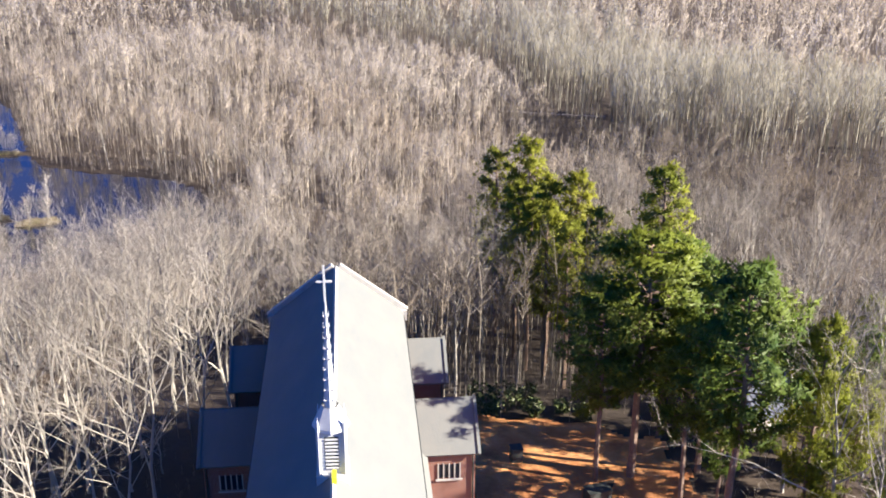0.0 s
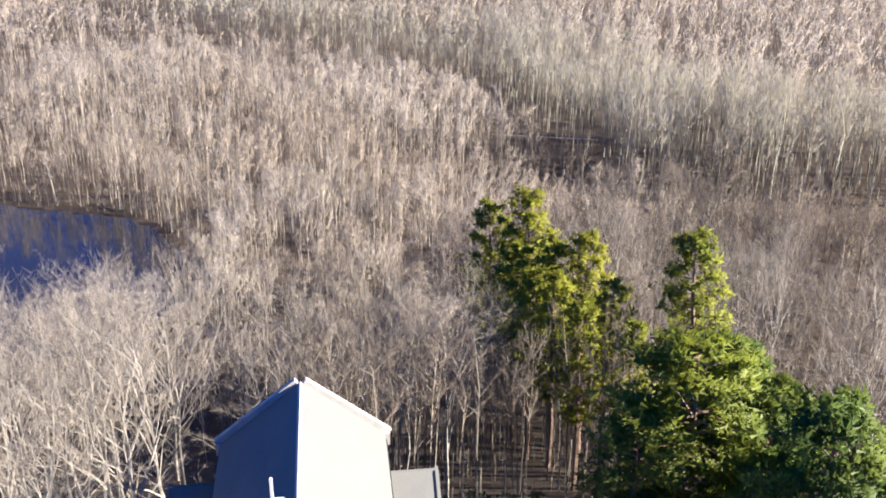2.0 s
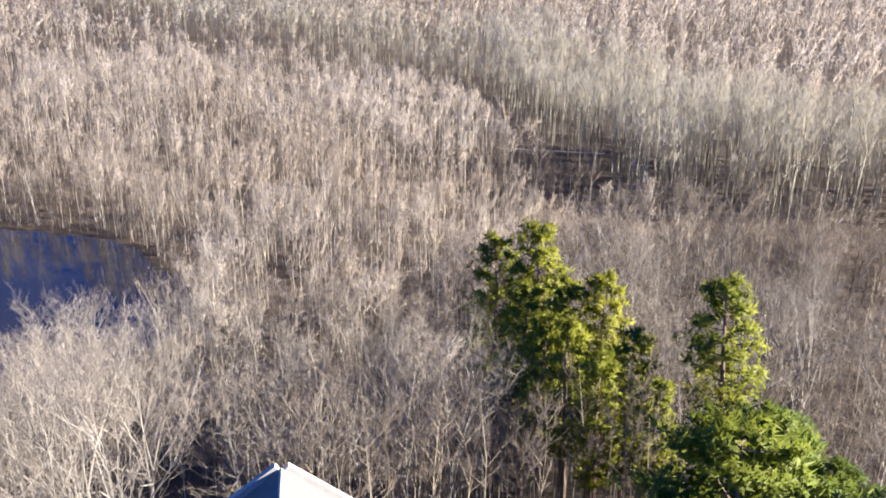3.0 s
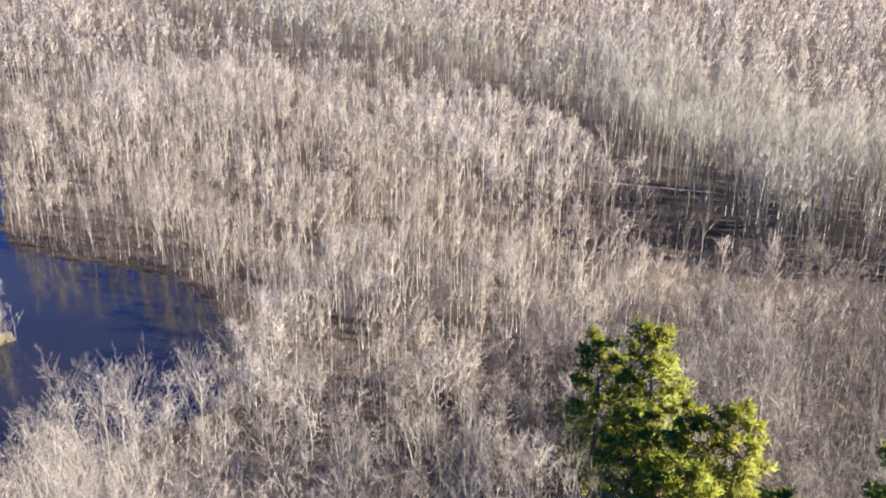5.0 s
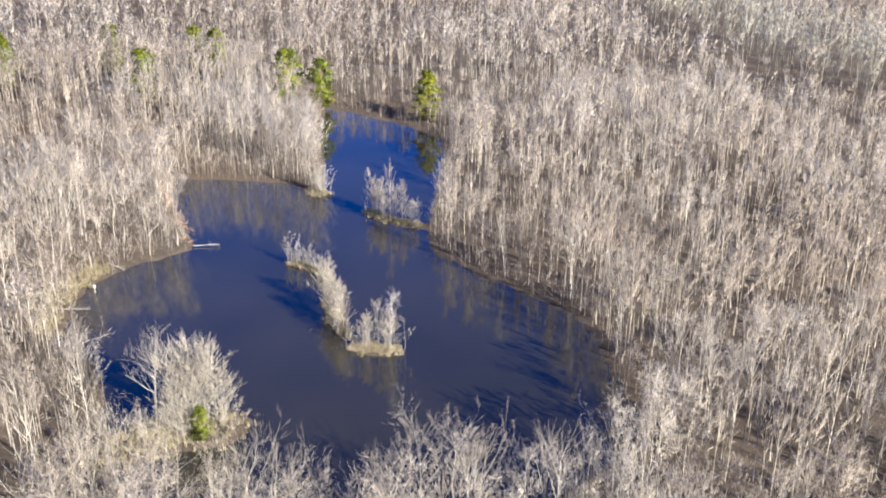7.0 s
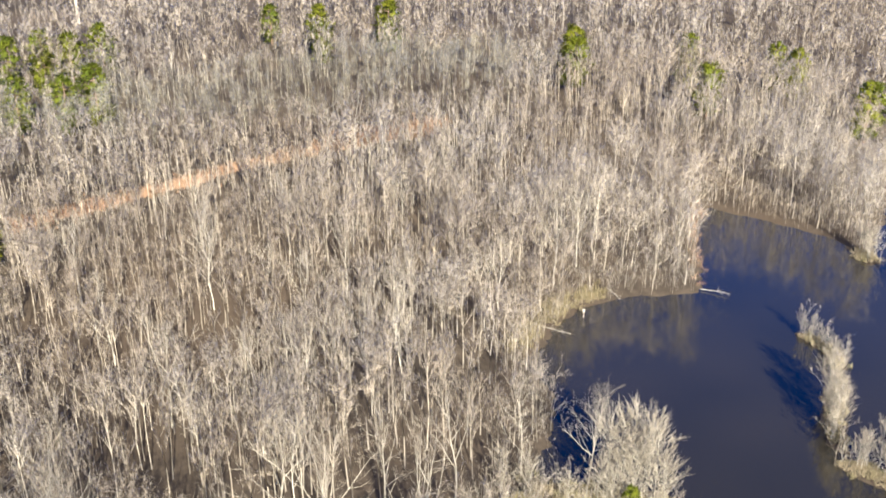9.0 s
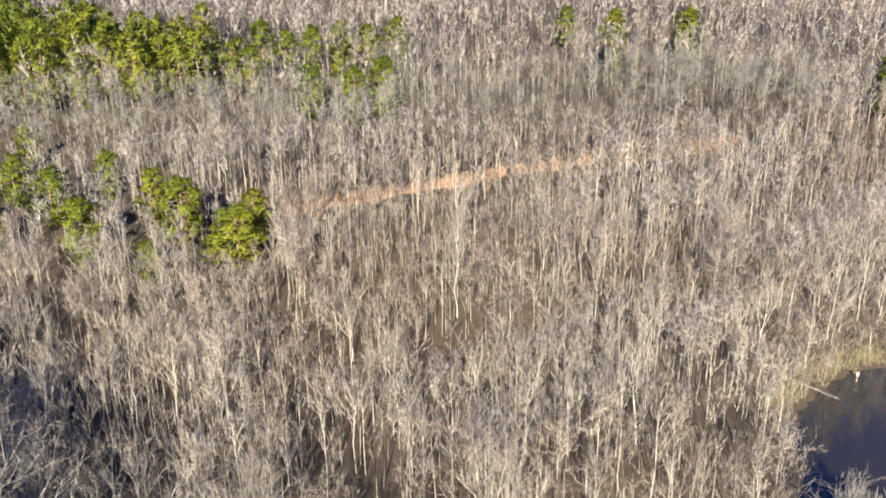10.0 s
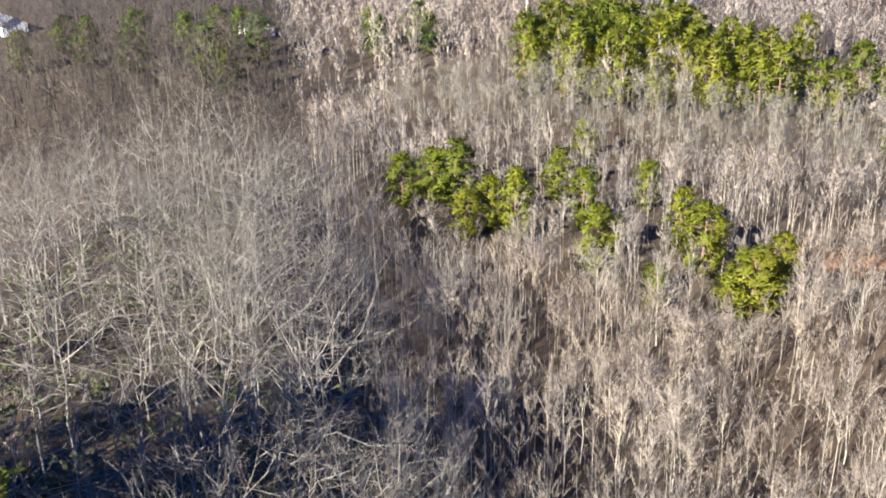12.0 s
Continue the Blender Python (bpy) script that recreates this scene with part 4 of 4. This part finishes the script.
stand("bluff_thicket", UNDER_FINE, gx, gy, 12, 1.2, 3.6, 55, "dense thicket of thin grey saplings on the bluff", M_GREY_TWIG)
b = southern(ux, uy)
ux, uy = ux[~b], uy[~b]
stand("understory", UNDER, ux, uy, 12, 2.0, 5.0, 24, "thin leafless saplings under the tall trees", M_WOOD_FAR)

ux, uy = scatter(2.5, lambda x, y: ((x > 0) & (x < 60) & (y > 92) & (y < 125)) | ((x > 25) & (x < 60) & (y > 58) & (y < 93)) | ((x > -60) & (x < -17) & (y > 40) & (y < 100)), 51)
stand("hill_undergrowth", UNDER_FINE, ux, uy, 12, 1.2, 3.0, 52, "tangled brown brush under the hill's trees", M_TWIG)

ox, oy = scatter(12.0, lambda x, y: young(x, y) & (np.hypot(x + 65, y - 112) < 105), 56)
for n in range(len(ox)):
    t = rng.uniform(0.46, 0.72)
    plant("bare_tree", PALES[n % 6], ox[n], oy[n], t * rng.uniform(0.75, 1.05), n * 73, "pale leafless tree rising from the young thicket", "tree", "thicket trees", sz=t)

plant("bare_tree", GREYS[1], -193, 155, 0.95, 20, "broad round-crowned grey tree at the trail's end", "tree", "bare hardwoods", sz=0.72)
plant("bare_tree", GREYS[4], -197, 162, 0.85, 140, "broad round-crowned grey tree at the trail's end", "tree", "bare hardwoods", sz=0.7)

# trees on the islands
for (line, w), sizes in zip(ISLANDS, [(0.28, 0.5), (0.55, 1.0), (0.5, 0.95), (0.5, 0.95), (0.45, 0.75), (0.45, 1.0)]):
    line = np.array(line, float)
    L = int(np.hypot(*(line[-1] - line[0])) / 0.85) + 2
    for k in range(L):
        p = line[0] + (line[-1] - line[0]) * (k / (L - 1)) if len(line) == 2 else np.array([np.interp(k / (L - 1), np.linspace(0, 1, len(line)), line[:, j]) for j in (0, 1)])
        p = p + rng.uniform(-0.6, 0.6, 2) * w
        s = rng.uniform(*sizes)
        plant("sapling", SAPLING[k % 5], p[0], p[1], s, k * 83, "pale leafless sapling on a small pond islet", "tree", "islet saplings", crown="crown")

for k in range(9):   # a bushy clump on the near bank
    a = k * 2.4
    u = rng.uniform(1.0, 1.45)
    plant("sapling", SAPLING[k % 5], -84 + 0.85 * k ** 0.6 * math.cos(a), 150 + 0.85 * k ** 0.6 * math.sin(a), u * 1.25, k * 47, "bushy pale leafless tree on the pond's near bank", "tree", "near bank clump", sz=u)

wx, wy = scatter(4.2, lambda x, y: (x > -78) & (x < 30) & (y > 118) & (y < 164) & ~among_pines(x, y), 58)
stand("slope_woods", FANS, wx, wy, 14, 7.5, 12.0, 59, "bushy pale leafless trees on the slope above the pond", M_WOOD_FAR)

# low brush along the water and under the young woods
bx, by = scatter(1.5, lambda x, y: (shore(x, y) < 4.0) & (shore(x, y) > -0.25), 15, -165, -30, 125, 285, False)
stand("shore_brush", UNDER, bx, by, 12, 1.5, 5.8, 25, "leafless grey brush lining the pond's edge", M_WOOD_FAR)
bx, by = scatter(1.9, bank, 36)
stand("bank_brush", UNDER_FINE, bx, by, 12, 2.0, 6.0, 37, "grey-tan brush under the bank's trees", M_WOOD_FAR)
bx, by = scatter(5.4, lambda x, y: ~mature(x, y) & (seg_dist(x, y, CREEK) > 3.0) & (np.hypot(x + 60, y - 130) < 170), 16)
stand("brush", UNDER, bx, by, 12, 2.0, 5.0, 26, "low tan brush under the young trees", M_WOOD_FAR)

# single trees that stand out
WEST_SIDE = [(-35.3, 76.9, 13, 1.3), (-32.0, 76.9, 14, 1.3), (-32.3, 97.0, 15, 1.1), (-25.7, 88.9, 15, 0.8), (-25.1, 91.1, 15, 0.7), (-28.2, 77.3, 9, 1.5), (-41.9, 84.1, 13, 1.2), (-43.6, 94.6, 14, 1.2), (-33.8, 88.1, 13, 1.1), (-41.9, 102.1, 15, 1.1), (-26.2, 80.3, 8, 1.2)]
LONE = [(-133, 170, 15, 0.8), (-128.6, 157.7, 12, 1.0), (-111.5, 122, 12, 0.8), (-115.5, 128, 12.5, 0.8), (-119, 133, 12, 0.7), (-136, 176, 14, 0.8), (-139, 181, 13.5, 0.9),
        (-98.5, 72, 13, 0.9), (-84, 151, 10, 0.75), (-87, 148, 10.5, 0.7), (-81, 149, 9, 0.7)] + WEST_SIDE
for n, (x, y, H, w) in enumerate(LONE):
    plant("bare_tree", (PALES[n % 6] if x < -60 else OAKS[(n * 3) % 10]), x, y, H / 21 * w * 1.15, n * 59, "pale leafless tree standing out from the thicket", "tree", "bare hardwoods", sz=H / 21)

# ---- shore and trail growth ----
def tussocks(name, x, y, blades, height, mat, label, seed, width=0.05):
    r = np.random.default_rng(seed)
    z = ground_z(x, y)
    p0 = np.repeat(np.column_stack([x, y, z]), blades, 0) + r.normal(0, 0.22, (len(x) * blades, 3)) * np.array([1, 1, 0])
    d = unit(r.normal(0, 0.35, p0.shape) + np.array([0, 0, 1]))
    v, t = slivers(p0, p0 + d * r.uniform(0.5, 1.1, (len(p0), 1)) * height, np.full(len(p0), width), r)
    return tagged(new(name, mesh_of(name, v, t, mat)), label, "grass", kind="stuff")


def jitter_line(line, n, spread, seed):
    r = np.random.default_rng(seed)
    line = np.asarray(line, float)
    k = np.sort(r.uniform(0, len(line) - 1, n))
    return [np.interp(k, np.arange(len(line)), line[:, j]) + r.normal(0, spread, n) for j in (0, 1)]


x, y = jitter_line(TRAIL, 1900, 2.0, 41)
tussocks("sedge_grass", x, y, 12, 0.9, M_SEDGE, "orange-tan dry sedge grass on the trail", 42, 0.07)
x, y = jitter_line([(-204, 160), (-207, 168), (-205, 176), (-203, 182)], 350, 2.6, 47)
tussocks("sedge_patch", x, y, 12, 0.9, M_SEDGE, "patch of orange dry sedge beside the trail", 48, 0.07)
x, y = jitter_line([(-118, 155.5), (-124, 161), (-128, 169), (-128.5, 176)], 280, 1.2, 43)
tussocks("reeds", x, y, 14, 1.3, M_REED, "yellow-olive reeds on the pond's bank", 44, 0.07)
x, y = jitter_line([(-153, 214.5), (-146.5, 208), (-137, 200.5), (-123, 190.5)], 130, 0.7, 45)
tussocks("bank_grass", x, y, 10, 0.65, M_SEDGE, "rust-tan dry grass along the bank", 46, 0.06)

ix, iy = [], []
for k, (line, w) in enumerate(ISLANDS):
    x, y = jitter_line(line, int(90 * w), 0.6 * w, 240 + k)
    ix.append(x)
    iy.append(y)
x, y = np.concatenate(ix), np.concatenate(iy)
tussocks("islet_grass", x, y, 16, 0.8, M_ISLET, "tan and olive dry grass on the pond's islets", 49, 0.09)


def fallen_log(x, y, z, length, rz, r, label):
    t = thing("fallen_log", pose(x, y, z, 0, 0, rz), label, "log")
    part("stem", tube([(-length / 2, 0, 0.1), (0, 0.1, 0.18), (length / 2, 0, 0.3)], [0.6 * r, r * 0.5, r * 0.25], 6), M_BARK, t)
    rg = np.random.default_rng(int(abs(x)))
    p0 = np.column_stack([rg.uniform(0.0, length / 2, 40), np.zeros(40), np.full(40, 0.25)])
    part("branches", slivers(p0, p0 + unit(rg.normal(0, 1, (40, 3)) + np.array([1, 0, 0.5])) * rg.uniform(0.4, 1.5, (40, 1)), np.full(40, 0.035), rg), M_BARK, t)


fallen_log(-121, 162, 0.3, 7.0, 30, 0.13, "pale fallen tree reaching into the pond")
fallen_log(-120.5, 191.5, 0.15, 4.5, 35, 0.1, "pale fallen tree at the tip of the spit")
fallen_log(-90.5, 160.5, 0.0, 1.7, -25, 0.12, "short pale log afloat on the pond")
fallen_log(-127, 177, 0.2, 5.0, -10, 0.15, "pale fallen branch along the bank")


def nest_box(x, y, h):
    t = thing("nest_box", pose(x, y, float(ground_z(x, y)), 0, 0, 20), "pale nest box on a post standing in the pond", "nest box")
    part("post", tube([(0, 0, 0), (0, 0, -float(ground_z(x, y)) + h)], [0.05, 0.05], 6), M_TIMBER, t)
    top = -float(ground_z(x, y)) + h
    bm = bmesh.new()
    box(bm, -0.13, -0.13, top, 0.13, 0.13, top + 0.4)
    part("body", bm, M_COPING, t)
    part("lid", extruded([(-0.18, top + 0.403), (0.18, top + 0.403), (0.18, top + 0.44), (-0.18, top + 0.5)], "x", -0.17, 0.17), M_TIMBER, t)


nest_box(-122.6, 168.8, 0.9)
nest_box(-106, 218.5, 1.0)

# ---- shrubs by the chapel ----
for n, (x, y, h) in enumerate([(4.5, 92.5, 2.9), (6.6, 94.5, 3.4), (9.4, 92.6, 2.2), (12.5, 93.4, 1.6), (14.6, 91.2, 1.9), (4.2, 96.8, 3.0), (9.0, 97.5, 2.6), (-9, 92.5, 2.0), (-13, 93, 2.2), (-4, 93, 2.2)]):
    r = np.random.default_rng(900 + n)
    t = thing("shrub", pose(x, y, float(ground_z(x, y)) - 0.05), "dark broad-leaved evergreen shrub behind the chapel", "shrub", "evergreen shrubs")
    part("stem", tube([(0, 0, 0), (0.1, 0, h * 0.5), (0, 0.1, h * 0.85)], [0.08, 0.06, 0.02], 5), M_PINE_BARK, t)
    c = unit(r.normal(size=(60, 3))) * r.uniform(0.3, 1, (60, 1)) ** 0.5 * np.array([h * 0.55, h * 0.55, h * 0.42]) + np.array([0, 0, h * 0.55])
    part("leaves", tufts(c, 0.4, 10, r, 0.3), M_SHRUB, t)

# ---- far things ----
boardwalk = thing("boardwalk", pose(27.5, 243.5, float(ground_z(27.5, 243.5)) + 0.7, 0, 0, -12), "long weathered timber boardwalk crossing the swamp", "boardwalk")
for k in range(48):
    bm = bmesh.new()
    box(bm, -12 + k * 0.5, -0.35, 0, -12 + k * 0.5 + 0.46, 0.35, 0.06)
    part("plank", bm, M_TIMBER, boardwalk)
for k in range(9):
    for q in (-1, 1):
        part("post", tube([(-12 + k * 3, 0.3 * q, -1.2), (-12 + k * 3, 0.3 * q, -0.003)], [0.08, 0.08], 6), M_TIMBER, boardwalk)


def power_pole(x, y, h):
    t = thing("power_pole", pose(x, y, float(ground_z(x, y)) - 0.3, 0, 0, 8), "tall pale utility pole with a crossarm above the far woods", "utility pole", "power line poles")
    part("pole", tube([(0, 0, 0), (0, 0, h * 0.5), (0, 0, h)], [0.5, 0.45, 0.38], 8), M_TIMBER, t)
    bm = bmesh.new()
    box(bm, -1.8, -0.1, h - 1.7, 1.8, 0.1, h - 1.45)
    part("crossarm", bm, M_TIMBER, t)
    for k in (-1.6, 0, 1.6):
        part("insulator", tube([(k, 0, h - 1.44), (k, 0, h - 1.1)], [0.1, 0.07], 6), M_WHITE, t)
    return t


POLES_AT = [(-352, -20), (-352, 129), (-358, 262)]
for x, y in POLES_AT:
    power_pole(x, y, 24.0)
for k in (-1.6, 0, 1.6):
    for (ax, ay), (bx_, by_) in zip(POLES_AT[:-1], POLES_AT[1:]):
        za, zb = float(ground_z(ax, ay)) + 22.6, float(ground_z(bx_, by_)) + 22.6
        pts = [(ax + k + (bx_ - ax) * f, ay + (by_ - ay) * f, za + (zb - za) * f - 4.0 * 2.2 * f * (1 - f)) for f in np.linspace(0, 1, 17)]
        tagged(new("power_line", mesh_of("power_line", *tube(pts, [0.045] * 17, 4), M_DARK)), "thin power line strung between tall poles", "power line", "power lines")


def far_house(x, y, w, d, h, rz):
    t = thing("house", pose(x, y, float(ground_z(x, y)), 0, 0, rz), "small white house half hidden by far bare trees", "house", "far houses")
    part("wall", extruded([(-d / 2, -0.5), (d / 2, -0.5), (d / 2, h), (0, h + 2.0), (-d / 2, h)], "x", -w / 2, w / 2), M_WHITE, t)
    for q in (-1, 1):
        part("roof", slope(0.02 * q, h + 2.1, (d / 2 + 0.5) * q, h - 0.2, 0.18, "x", -w / 2 - 0.4, w / 2 + 0.4), M_METAL_ROOF, t)
    for k in (-0.3, 0.0, 0.3):
        bm = bmesh.new()
        box(bm, k * w - 0.5, -d / 2 - 0.05, 1.0, k * w + 0.5, -d / 2 - 0.004, 2.3)
        win = part("window", bm, M_GLASS, t)
        bm = bmesh.new()
        box(bm, k * w - 0.6, -d / 2 - 0.09, 0.88, k * w + 0.6, -d / 2 - 0.004, 0.98)
        part("window_sill", bm, M_WHITE, win)


far_house(-255, -76, 7, 6, 3.0, 60)
far_house(-262, -160, 12, 8, 3.2, 70)
far_house(-286, -82, 10, 7, 3.0, 65)

# dark evergreen growth, thickened to deepen shade under bluff trees, and one pond-side bush
r = np.random.default_rng(77)
ex, ey = scatter(4.4, lambda x, y: southern(x, y) & (x > -150) & (x < -66) & (y > 0), 78)
c = np.repeat(np.column_stack([ex, ey, ground_z(ex, ey) + 0.8]), 6, 0) + r.normal(0, 1, (len(ex) * 6, 3)) * np.array([1.1, 1.1, 0.5])
tagged(new("undergrowth", mesh_of("undergrowth", *tufts(c, 0.75, 7, r, 0.28), M_SHRUB)), "dark evergreen undergrowth, thickened to deepen the shade below grey hardwoods", "undergrowth", kind="stuff")
plant("pine_tree", SMALL_PINES[1], -79.5, 146.5, 0.42, 20, "small yellow-green pine on the pond's near point", "pine tree", "pines near the trail")
